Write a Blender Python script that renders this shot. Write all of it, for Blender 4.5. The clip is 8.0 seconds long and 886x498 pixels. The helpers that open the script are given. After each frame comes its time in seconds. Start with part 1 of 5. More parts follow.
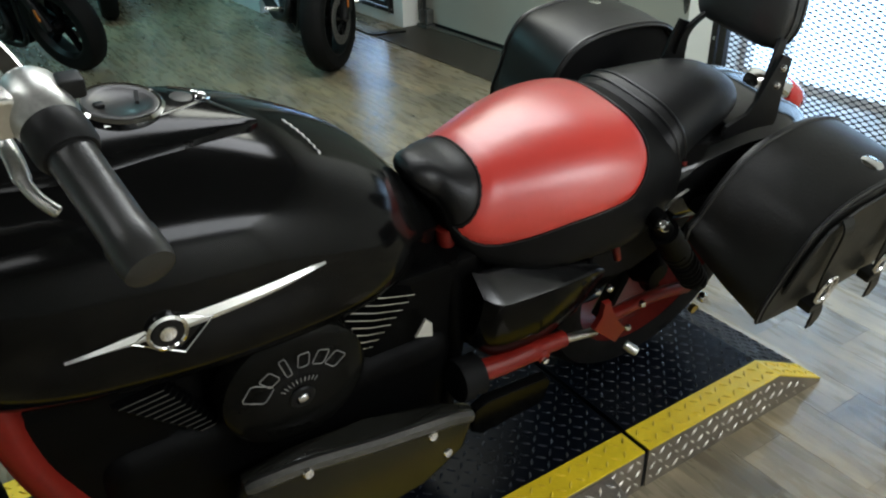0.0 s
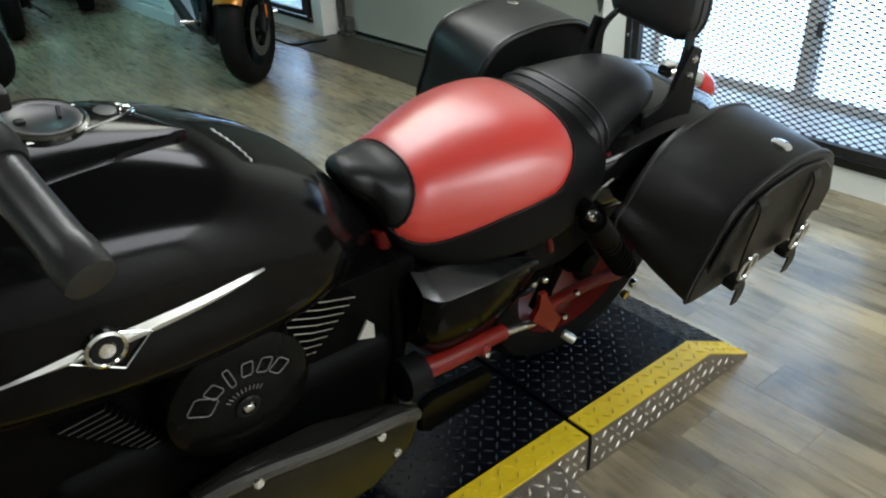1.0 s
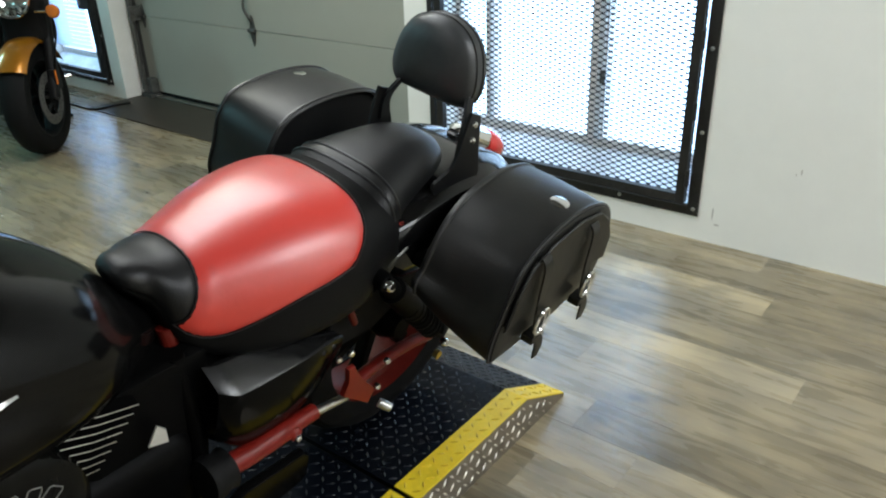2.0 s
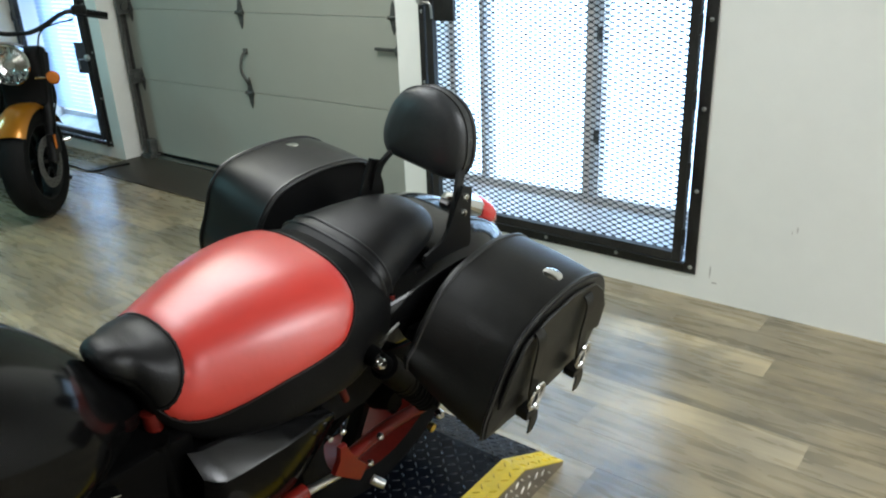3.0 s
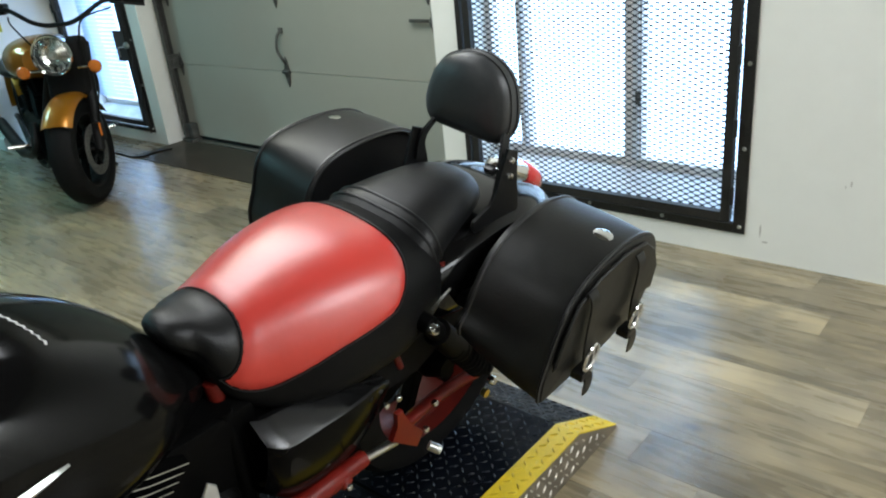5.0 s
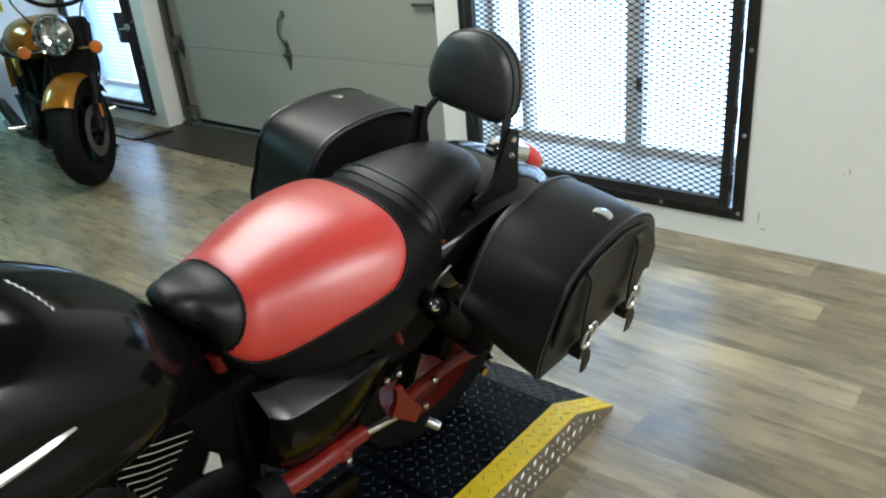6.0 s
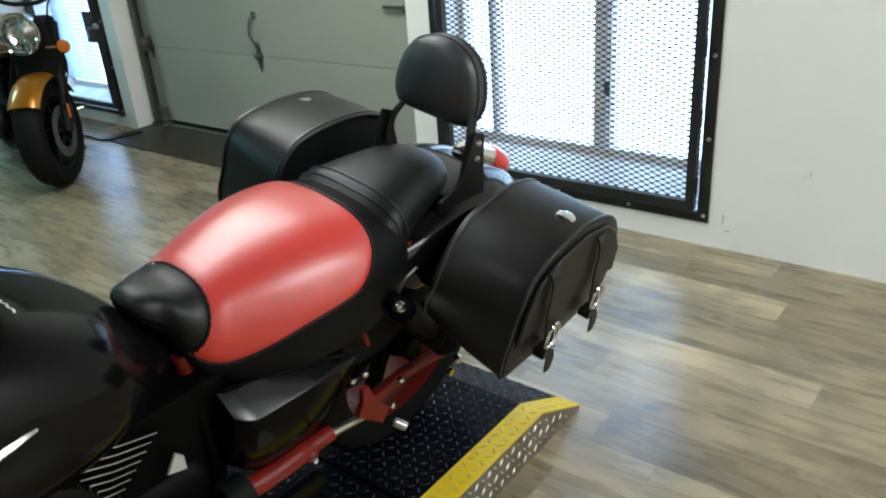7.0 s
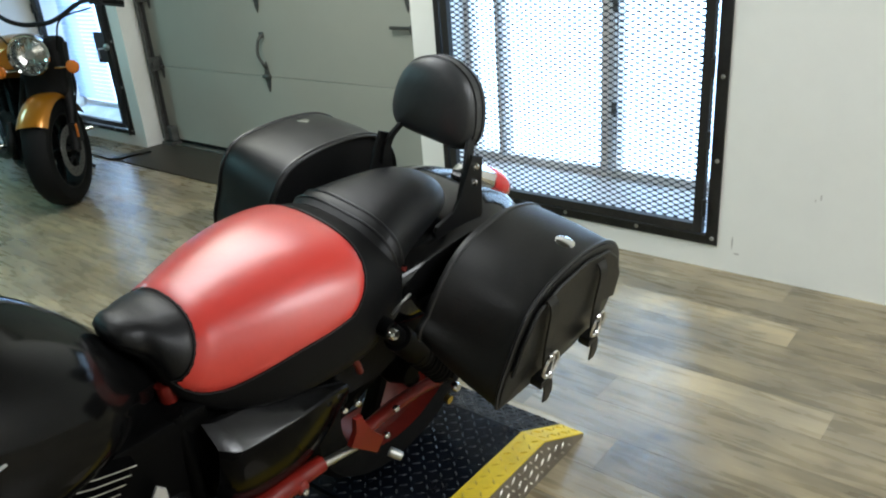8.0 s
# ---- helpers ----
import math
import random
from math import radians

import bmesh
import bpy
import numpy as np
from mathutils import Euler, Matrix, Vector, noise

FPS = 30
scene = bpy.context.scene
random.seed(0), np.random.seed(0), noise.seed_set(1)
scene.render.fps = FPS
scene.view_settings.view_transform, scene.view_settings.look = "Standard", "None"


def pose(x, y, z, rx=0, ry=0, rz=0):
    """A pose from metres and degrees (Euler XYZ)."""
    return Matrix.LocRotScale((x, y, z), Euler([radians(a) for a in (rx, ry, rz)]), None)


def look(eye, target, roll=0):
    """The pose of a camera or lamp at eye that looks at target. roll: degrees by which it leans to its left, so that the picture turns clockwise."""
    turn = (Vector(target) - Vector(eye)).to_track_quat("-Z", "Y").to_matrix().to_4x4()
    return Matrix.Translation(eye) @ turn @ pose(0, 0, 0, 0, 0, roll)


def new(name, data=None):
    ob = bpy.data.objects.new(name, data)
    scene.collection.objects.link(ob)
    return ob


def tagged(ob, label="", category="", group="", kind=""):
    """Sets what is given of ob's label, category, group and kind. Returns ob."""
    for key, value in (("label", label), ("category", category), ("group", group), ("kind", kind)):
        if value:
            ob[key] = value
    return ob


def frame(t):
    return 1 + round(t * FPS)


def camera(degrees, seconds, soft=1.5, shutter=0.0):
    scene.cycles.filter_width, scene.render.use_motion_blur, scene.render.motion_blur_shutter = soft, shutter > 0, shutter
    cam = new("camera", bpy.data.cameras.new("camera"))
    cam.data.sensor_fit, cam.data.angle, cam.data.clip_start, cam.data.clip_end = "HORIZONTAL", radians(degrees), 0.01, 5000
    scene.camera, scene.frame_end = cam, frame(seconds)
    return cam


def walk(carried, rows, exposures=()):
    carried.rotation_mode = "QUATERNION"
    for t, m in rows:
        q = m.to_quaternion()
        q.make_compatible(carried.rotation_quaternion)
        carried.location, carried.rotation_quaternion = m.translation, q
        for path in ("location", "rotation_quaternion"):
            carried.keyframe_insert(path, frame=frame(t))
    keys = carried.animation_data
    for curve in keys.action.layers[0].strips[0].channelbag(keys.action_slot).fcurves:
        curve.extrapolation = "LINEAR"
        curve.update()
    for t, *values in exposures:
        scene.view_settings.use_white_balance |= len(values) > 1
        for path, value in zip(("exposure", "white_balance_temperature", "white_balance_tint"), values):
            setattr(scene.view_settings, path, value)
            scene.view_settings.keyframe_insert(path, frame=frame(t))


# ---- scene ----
cam = camera(60.0, 8.0, soft=2.1)
PATH = [
    (0, (-0.029, 0.096, 1.36), (0.912, 1.574, 0.396), -1.6),
    (0.5, (-0.013, 0.068, 1.353), (1.019, 1.478, 0.381), -1.9),
    (1, (-0.046, 0.083, 1.358), (1.039, 1.464, 0.403), -2.4),
    (1.5, (0.001, 0.062, 1.382), (1.295, 1.284, 0.468), -2.1),
    (1.7, (0.022, 0.056, 1.395), (1.413, 1.196, 0.519), -1.1),
    (2.8, (0.079, 0.043, 1.425), (1.506, 1.17, 0.591), -2.6),
    (3, (0.083, 0.055, 1.442), (1.534, 1.207, 0.69), -2.4),
    (3.5, (0.078, 0.069, 1.468), (1.531, 1.276, 0.809), -3.4),
    (4, (0.095, 0.065, 1.456), (1.54, 1.256, 0.755), -4.6),
    (4.5, (0.091, 0.068, 1.434), (1.513, 1.242, 0.661), -5.5),
    (5, (0.068, 0.068, 1.425), (1.433, 1.288, 0.619), -5.9),
    (6.3, (0.046, 0.047, 1.409), (1.405, 1.246, 0.563), -4.9),
    (6.5, (0.046, 0.037, 1.415), (1.418, 1.214, 0.56), -5.1),
    (7, (0.045, 0.033, 1.418), (1.444, 1.193, 0.584), -4.4),
    (7.5, (0.054, 0.039, 1.414), (1.455, 1.201, 0.584), -4.5),
    (8, (0.097, 0.032, 1.413), (1.494, 1.227, 0.625), -4.5),
]

EXPOSURES = [(0, -0.37, 6250, 10), (0.5, -0.33, 6250, 10), (1, -0.30, 6250, 10), (1.5, -0.19, 6250, 10), (2.2, -0.13, 6250, 10), (8, -0.13, 6250, 10)]
walk(cam, [(t, look(eye, target, roll)) for t, eye, target, roll in PATH], EXPOSURES)

# ---- light ----
world = bpy.data.worlds.new("sky")
scene.world = world
world.use_nodes = True
wn = world.node_tree.nodes
sky = wn.new("ShaderNodeTexSky")
sky.sky_type, sky.sun_disc = "NISHITA", False
sky.sun_elevation, sky.sun_rotation = radians(40), radians(60)
wn["Background"].inputs["Strength"].default_value = 0.12
world.node_tree.links.new(sky.outputs[0], wn["Background"].inputs[0])
scene.view_settings.exposure = 0.0


def area_lamp(name, m, sx, sy, watts, colour):
    data = bpy.data.lights.new(name, "AREA")
    data.shape, data.size, data.size_y, data.energy, data.color = "RECTANGLE", sx, sy, watts, colour
    ob = new(name, data)
    ob.matrix_world = m
    return ob


# daylight that enters by the two barred windows, straight in and down from the sky
for wy, wz, sx, sy, level, steep in ((1.745, 0.86, 1.37, 1.24, 27, 60), (6.04, 0.745, 1.02, 1.14, 20, 40)):
    area_lamp("window_daylight", look((3.31, wy, wz), (0, wy, wz)), sx, sy, level, (0.44, 0.70, 1.0))
    area_lamp("sky_daylight", look((3.85, wy, 2.10), (2.3, wy, 0.25)), sx, 0.8, steep, (0.44, 0.70, 1.0))
# tubes of unseen ceiling lamps, the third added to brighten the right wall: x, y, watts, length along x and along y
LAMPS = [(1.75, 2.90, 25, 1.1, 0.6), (1.35, 2.15, 41, 2.2, 0.6), (1.75, -2.2, 140, 2.4, 1.4), (-1.2, 1.6, 8, 1.1, 0.5), (-1.4, -1.6, 7, 1.1, 0.5), (0.8, 6.8, 48, 1.1, 0.5), (-1.6, 5.0, 42, 1.1, 0.5)]
for lx, ly, lw, sx, sy in LAMPS:
    area_lamp("tube_light", look((lx, ly, 2.93), (lx, ly + 0.001, 0)), sx, sy, lw, (0.92, 0.955, 1.0) if ly < 2.5 else (0.98, 1.0, 0.86) if ly < 4 else (0.32, 0.87, 0.97))

# ---- materials ----


def mat(name, colour, rough=0.5, metal=0.0, vary=0.12, scale=8.0, bump=0.0, bump_scale=120.0, coat=0.0, coat_rough=0.05, spec=0.5, coords="Object", stretch=(1, 1, 1)):
    """A painted, worn or bare surface: colour varied at two scales, roughness varied, fine relief."""
    m = bpy.data.materials.new(name)
    m.use_nodes = True
    n, l = m.node_tree.nodes, m.node_tree.links
    b = n["Principled BSDF"]
    tc, mp = n.new("ShaderNodeTexCoord"), n.new("ShaderNodeMapping")
    mp.inputs["Scale"].default_value = stretch
    l.new(tc.outputs[coords], mp.inputs[0])
    n1, n2 = n.new("ShaderNodeTexNoise"), n.new("ShaderNodeTexNoise")
    n1.inputs["Scale"].default_value, n1.inputs["Detail"].default_value = scale, 4
    n2.inputs["Scale"].default_value, n2.inputs["Detail"].default_value = scale * 9, 3
    for k in (n1, n2):
        l.new(mp.outputs[0], k.inputs["Vector"])
    add = n.new("ShaderNodeMath")
    add.operation = "MULTIPLY_ADD"
    l.new(n1.outputs["Fac"], add.inputs[0])
    add.inputs[1].default_value = 0.65
    half = n.new("ShaderNodeMath")
    half.operation, half.inputs[1].default_value = "MULTIPLY", 0.35
    l.new(n2.outputs["Fac"], half.inputs[0])
    l.new(half.outputs[0], add.inputs[2])
    ramp = n.new("ShaderNodeMapRange")
    ramp.inputs[1].default_value, ramp.inputs[2].default_value = 0.3, 0.7
    ramp.inputs[3].default_value, ramp.inputs[4].default_value = 1 - vary, 1 + vary
    l.new(add.outputs[0], ramp.inputs[0])
    mul = n.new("ShaderNodeVectorMath")
    mul.operation = "SCALE"
    mul.inputs[0].default_value = colour
    l.new(ramp.outputs[0], mul.inputs["Scale"])
    l.new(mul.outputs[0], b.inputs["Base Color"])
    rr = n.new("ShaderNodeMapRange")
    rr.inputs[1].default_value, rr.inputs[2].default_value = 0.3, 0.7
    rr.inputs[3].default_value, rr.inputs[4].default_value = max(0.02, rough * 0.85), min(1, rough * 1.15)
    l.new(add.outputs[0], rr.inputs[0])
    l.new(rr.outputs[0], b.inputs["Roughness"])
    b.inputs["Metallic"].default_value = metal
    b.inputs["Specular IOR Level"].default_value = spec
    b.inputs["Coat Weight"].default_value = coat
    b.inputs["Coat Roughness"].default_value = coat_rough
    if bump:
        n3, bp = n.new("ShaderNodeTexNoise"), n.new("ShaderNodeBump")
        n3.inputs["Scale"].default_value, n3.inputs["Detail"].default_value = bump_scale, 3
        l.new(mp.outputs[0], n3.inputs["Vector"])
        bp.inputs["Strength"].default_value, bp.inputs["Distance"].default_value = bump, 0.002
        l.new(n3.outputs["Fac"], bp.inputs["Height"])
        l.new(bp.outputs[0], b.inputs["Normal"])
    return m


def glow(name, colour, strength):
    m = bpy.data.materials.new(name)
    m.use_nodes = True
    b = m.node_tree.nodes["Principled BSDF"]
    b.inputs["Base Color"].default_value = (*colour, 1)
    b.inputs["Emission Color"].default_value = (*colour, 1)
    b.inputs["Emission Strength"].default_value = strength
    return m


def glass(name, colour=(1, 1, 1), rough=0.02):
    m = bpy.data.materials.new(name)
    m.use_nodes = True
    b = m.node_tree.nodes["Principled BSDF"]
    b.inputs["Base Color"].default_value = (*colour, 1)
    b.inputs["Roughness"].default_value = rough
    b.inputs["Transmission Weight"].default_value = 1.0
    b.inputs["IOR"].default_value = 1.45
    return m


def plank_mat():
    """Vinyl planks with a weathered oak print: each plank its own tone, long streaks along it, knots."""
    m = bpy.data.materials.new("vinyl_plank")
    m.use_nodes = True
    n, l = m.node_tree.nodes, m.node_tree.links
    b = n["Principled BSDF"]
    tc, info, geo = n.new("ShaderNodeTexCoord"), n.new("ShaderNodeObjectInfo"), n.new("ShaderNodeNewGeometry")
    off = n.new("ShaderNodeMath")
    off.operation = "ADD"
    l.new(info.outputs["Random"], off.inputs[0])
    l.new(geo.outputs["Random Per Island"], off.inputs[1])
    comb = n.new("ShaderNodeCombineXYZ")
    big = n.new("ShaderNodeMath")
    big.operation, big.inputs[1].default_value = "MULTIPLY", 37.0
    l.new(off.outputs[0], big.inputs[0])
    l.new(big.outputs[0], comb.inputs[2])
    vec = n.new("ShaderNodeVectorMath")
    vec.operation = "ADD"
    l.new(geo.outputs["Position"], vec.inputs[0])
    l.new(comb.outputs[0], vec.inputs[1])

    def streak(sx, sy, detail, dist=0.0):
        mp, t = n.new("ShaderNodeMapping"), n.new("ShaderNodeTexNoise")
        mp.inputs["Scale"].default_value = (sx, sy, 1)
        l.new(vec.outputs[0], mp.inputs[0])
        l.new(mp.outputs[0], t.inputs["Vector"])
        t.inputs["Scale"].default_value, t.inputs["Detail"].default_value, t.inputs["Distortion"].default_value = 1.0, detail, dist
        return t.outputs["Fac"]
    a, c, d = streak(34, 4.5, 4, 0.5), streak(130, 9.0, 3), streak(11, 3.0, 3, 0.5)
    mix1 = n.new("ShaderNodeMath")
    mix1.operation, mix1.inputs[1].default_value = "MULTIPLY_ADD", 0.24
    l.new(a, mix1.inputs[0])
    s2 = n.new("ShaderNodeMath")
    s2.operation, s2.inputs[1].default_value = "MULTIPLY", 0.10
    l.new(c, s2.inputs[0])
    s3 = n.new("ShaderNodeMath")
    s3.operation, s3.inputs[1].default_value = "MULTIPLY_ADD", 0.42
    l.new(d, s3.inputs[0])
    l.new(s2.outputs[0], s3.inputs[2])
    l.new(s3.outputs[0], mix1.inputs[2])
    frac = n.new("ShaderNodeMath")
    frac.operation = "FRACT"
    l.new(off.outputs[0], frac.inputs[0])
    tone = n.new("ShaderNodeMath")
    tone.operation, tone.inputs[1].default_value = "MULTIPLY_ADD", 0.15
    l.new(frac.outputs[0], tone.inputs[0])
    shift = n.new("ShaderNodeMath")
    shift.operation, shift.inputs[1].default_value = "SUBTRACT", -0.075
    l.new(mix1.outputs[0], shift.inputs[0])
    l.new(shift.outputs[0], tone.inputs[2])
    ramp = n.new("ShaderNodeValToRGB")
    e = ramp.color_ramp.elements
    e[0].position, e[0].color = 0.385, (0.124, 0.104, 0.067, 1)
    e[1].position, e[1].color = 0.66, (0.380, 0.32, 0.205, 1)
    for pos, col in ((0.46, (0.176, 0.149, 0.097, 1)), (0.515, (0.222, 0.188, 0.122, 1)), (0.575, (0.272, 0.230, 0.150, 1))):
        k = e.new(pos)
        k.color = col
    l.new(tone.outputs[0], ramp.inputs[0])
    # small dark knots
    kn, km = n.new("ShaderNodeTexVoronoi"), n.new("ShaderNodeMapping")
    km.inputs["Scale"].default_value = (5.2, 2.6, 1)
    l.new(vec.outputs[0], km.inputs[0])
    l.new(km.outputs[0], kn.inputs["Vector"])
    kn.inputs["Scale"].default_value = 1.0
    kr = n.new("ShaderNodeMapRange")
    kr.inputs[1].default_value, kr.inputs[2].default_value, kr.inputs[3].default_value, kr.inputs[4].default_value = 0.03, 0.11, 0.45, 1.0
    l.new(kn.outputs["Distance"], kr.inputs[0])
    knot = n.new("ShaderNodeVectorMath")
    knot.operation = "SCALE"
    l.new(ramp.outputs[0], knot.inputs[0])
    l.new(kr.outputs[0], knot.inputs["Scale"])
    # broad cloudy toning of the print, across the planks
    cl = n.new("ShaderNodeTexNoise")
    cl.inputs["Scale"].default_value, cl.inputs["Detail"].default_value, cl.inputs["Distortion"].default_value = 3.2, 3, 0.8
    l.new(geo.outputs["Position"], cl.inputs["Vector"])
    cr = n.new("ShaderNodeValToRGB")
    ce = cr.color_ramp.elements
    ce[0].position, ce[0].color = 0.34, (0.72, 0.74, 0.80, 1)
    ce[1].position, ce[1].color = 0.68, (1.18, 1.12, 0.98, 1)
    l.new(cl.outputs["Fac"], cr.inputs[0])
    mx = n.new("ShaderNodeMix")
    mx.data_type, mx.blend_type = "RGBA", "MULTIPLY"
    mx.inputs[0].default_value = 0.55
    l.new(knot.outputs[0], mx.inputs[6])
    l.new(cr.outputs[0], mx.inputs[7])
    l.new(mx.outputs[2], b.inputs["Base Color"])
    rr = n.new("ShaderNodeMapRange")
    rr.inputs[3].default_value, rr.inputs[4].default_value = 0.20, 0.36
    l.new(a, rr.inputs[0])
    l.new(rr.outputs[0], b.inputs["Roughness"])
    bp = n.new("ShaderNodeBump")
    bp.inputs["Strength"].default_value, bp.inputs["Distance"].default_value = 0.25, 0.001
    l.new(c, bp.inputs["Height"])
    l.new(bp.outputs[0], b.inputs["Normal"])
    return m


PLANK = plank_mat()
WALL = mat("white_wall_paint", (0.84, 0.84, 0.79), 0.6, vary=0.03, scale=1.5, bump=0.15, bump_scale=60)
DOOR_STEEL = mat("weathered_door_steel", (0.10, 0.10, 0.092), 0.5, 0.5, vary=0.45, scale=25)
# darker than the off-white door: its shade is put into the colour
SHADED_DOOR = mat("shaded_door_paint", (0.36, 0.365, 0.31), 0.45, vary=0.04, scale=1.2, bump=0.1, bump_scale=90)
CEIL = mat("dark_ceiling", (0.11, 0.105, 0.095), 0.8, vary=0.1, scale=2, bump=0.2, bump_scale=40)
STEEL = mat("galvanised_steel", (0.42, 0.42, 0.4), 0.42, 0.9, vary=0.25, scale=25)
DARK_STEEL = mat("black_steel_frame", (0.022, 0.021, 0.019), 0.45, 0.2, spec=0.35, vary=0.5, scale=9, bump=0.2, bump_scale=70)
EXPANDED = mat("expanded_metal", (0.03, 0.03, 0.032), 0.5, 0.2, vary=0.2, scale=30)
SILL = mat("painted_sill", (0.80, 0.82, 0.84), 0.7, vary=0.2, scale=6, bump=0.3)
MULLION = mat("painted_mullion", (0.86, 0.80, 0.75), 0.5, 0.0, vary=0.15, scale=12)
DARK_BOARD = mat("dark_brown_board", (0.042, 0.035, 0.025), 0.50, vary=0.85, scale=7, bump=0.3, spec=0.35, stretch=(5, 0.7, 1))
# one cover, two blacks: the facet's sheen is put into the lighter one
COVER_BLACK = mat("moulded_cover_black", (0.0025, 0.0025, 0.0025), 0.14, spec=0.05, vary=0.15, scale=6)
LIT_COVER = mat("lit_moulded_cover", (0.008, 0.008, 0.008), 0.24, spec=0.5, vary=0.15, scale=6)
FENDER_GLOSS = mat("fender_black_lacquer", (0.004, 0.004, 0.004), 0.09, spec=0.26, vary=0.15, scale=6)
BLACK_PAINT = mat("gloss_black_paint", (0.003, 0.003, 0.003), 0.06, spec=0.24, vary=0.1, scale=5)
SATIN_BLACK = mat("satin_black", (0.007, 0.007, 0.007), 0.42, vary=0.2, scale=12, spec=0.2)
ENGINE = mat("black_engine_enamel", (0.0018, 0.0018, 0.0018), 0.5, vary=0.3, scale=20, bump=0.1, spec=0.05)
RUBBER = mat("tyre_rubber", (0.005, 0.005, 0.005), 0.7, spec=0.13, vary=0.25, scale=14, bump=0.2)
GRIP = mat("grip_rubber", (0.018, 0.018, 0.017), 0.34, vary=0.15, scale=10, bump=0.1, bump_scale=300)
CHROME = mat("chrome", (0.75, 0.75, 0.74), 0.08, 1.0, vary=0.05, scale=20)
BRUSHED = mat("brushed_aluminium", (0.55, 0.54, 0.5), 0.3, 1.0, vary=0.12, scale=20)
CONSOLE_BLACK = mat("semi_gloss_black", (0.004, 0.004, 0.004), 0.13, spec=0.13, vary=0.15, scale=9)
TANK_PAINT = mat("black_tank_paint", (0.003, 0.003, 0.003), 0.12, spec=0.15, vary=0.1, scale=5)
RED_FRAME = mat("red_frame_enamel", (0.15, 0.010, 0.006), 0.36, spec=0.25, vary=0.22, scale=10)
# same red enamel for parts deep in the bike, their shade in the colour
SHADED_RED = mat("shaded_red_enamel", (0.10, 0.008, 0.005), 0.40, spec=0.2, vary=0.25, scale=10)
RED_LEATHER = mat("red_vinyl", (0.50, 0.026, 0.016), 0.42, vary=0.05, scale=5, bump=1.0, bump_scale=13, coat=1.0, coat_rough=0.31)
# the seat's black vinyl darkened: shade on the skirt is in the colour
SHADED_VINYL = mat("shaded_black_vinyl", (0.004, 0.004, 0.004), 0.46, spec=0.11, vary=0.2, scale=7, bump=0.25, bump_scale=260)
BLACK_LEATHER = mat("black_vinyl", (0.006, 0.006, 0.006), 0.40, spec=0.27, vary=0.2, scale=7, bump=0.25, bump_scale=260)
BAG_LEATHER = mat("saddlebag_leather", (0.007, 0.007, 0.006), 0.40, spec=0.30, vary=0.3, scale=4, bump=0.18, bump_scale=190)
# black vinyl made lighter: the backrest's lamp sheen is put into the colour
LIT_VINYL = mat("lit_black_vinyl", (0.026, 0.028, 0.029), 0.40, vary=0.2, scale=9, bump=0.7, bump_scale=24)
DULL_METAL = mat("dull_dark_metal", (0.09, 0.088, 0.08), 0.4, 0.7, vary=0.3, scale=14)
DISC_STEEL = mat("worn_disc_steel", (0.15, 0.147, 0.138), 0.42, 0.55, vary=0.35, scale=26)
PIPING = mat("leather_piping", (0.01, 0.01, 0.01), 0.35, vary=0.2, scale=20)
GOLD = mat("gold_metallic_paint", (0.37, 0.145, 0.008), 0.32, 0.55, vary=0.05, scale=5, coat=0.8)
AMBER = mat("amber_lens", (0.48, 0.13, 0.012), 0.15, vary=0.1, scale=20, coat=0.5)
RED_LENS = mat("red_lens", (0.6, 0.03, 0.03), 0.12, vary=0.1, scale=20, coat=0.6)
YELLOW = mat("yellow_safety_paint", (0.72, 0.52, 0.015), 0.38, vary=0.14, scale=10, bump=0.15)
# black deck paint tinted blue: the window's reflection is in the colour
DECK = mat("sky_tinted_black_deck", (0.0025, 0.0035, 0.006), 0.30, spec=0.08, vary=0.3, scale=12, bump=0.15)
TREAD = mat("bare_tread_plate", (0.24, 0.21, 0.17), 0.45, 0.75, vary=0.3, scale=14)
WORN = {
    YELLOW.name: mat("yellow_worn_tread", (0.62, 0.43, 0.02), 0.30, vary=0.3, scale=16),
    # worn treads share the blue tint, lightened for their glint
    DECK.name: mat("black_worn_tread_glint", (0.014, 0.017, 0.023), 0.26, 0.2, vary=0.5, scale=10),
    TREAD.name: mat("bright_worn_tread", (0.80, 0.76, 0.70), 0.28, 0.85, vary=0.25, scale=14),
}
DULL_BRIGHT = mat("worn_cast_alloy", (0.58, 0.58, 0.55), 0.36, 0.9, vary=0.25, scale=30)
SPEAR_METAL = mat("satin_aluminium", (0.80, 0.80, 0.77), 0.38, 0.7, vary=0.06, scale=25)
CASE_LACQUER = mat("worn_case_lacquer", (0.010, 0.010, 0.008), 0.24, spec=0.34, vary=0.15, scale=9)
DARK_GLOSS = mat("dark_engine_lacquer", (0.004, 0.004, 0.0035), 0.18, spec=0.09, vary=0.3, scale=9)
CAP_PLATE = mat("brown_black_cap", (0.013, 0.012, 0.011), 0.34, 0.1, vary=0.15, scale=30)
SCUFF = mat("grey_scuff", (0.50, 0.48, 0.44), 0.7, vary=0.4, scale=60)
BRASS = mat("brass_roller", (0.6, 0.45, 0.15), 0.3, 1.0, vary=0.2, scale=20)
IVORY = mat("tag_yellow", (0.7, 0.65, 0.05), 0.5, vary=0.1)
LETTER = mat("silver_lettering", (0.62, 0.62, 0.6), 0.4, 0.1, vary=0.1)
FAINT = mat("faded_silver_print", (0.22, 0.22, 0.21), 0.5, 0.1, vary=0.3, scale=60)
WHITE_TRIM = mat("white_cabinet_paint", (0.72, 0.75, 0.75), 0.4, vary=0.04, scale=2)
TUBE = glow("lamp_diffuser", (1.0, 0.97, 0.85), 3.0)
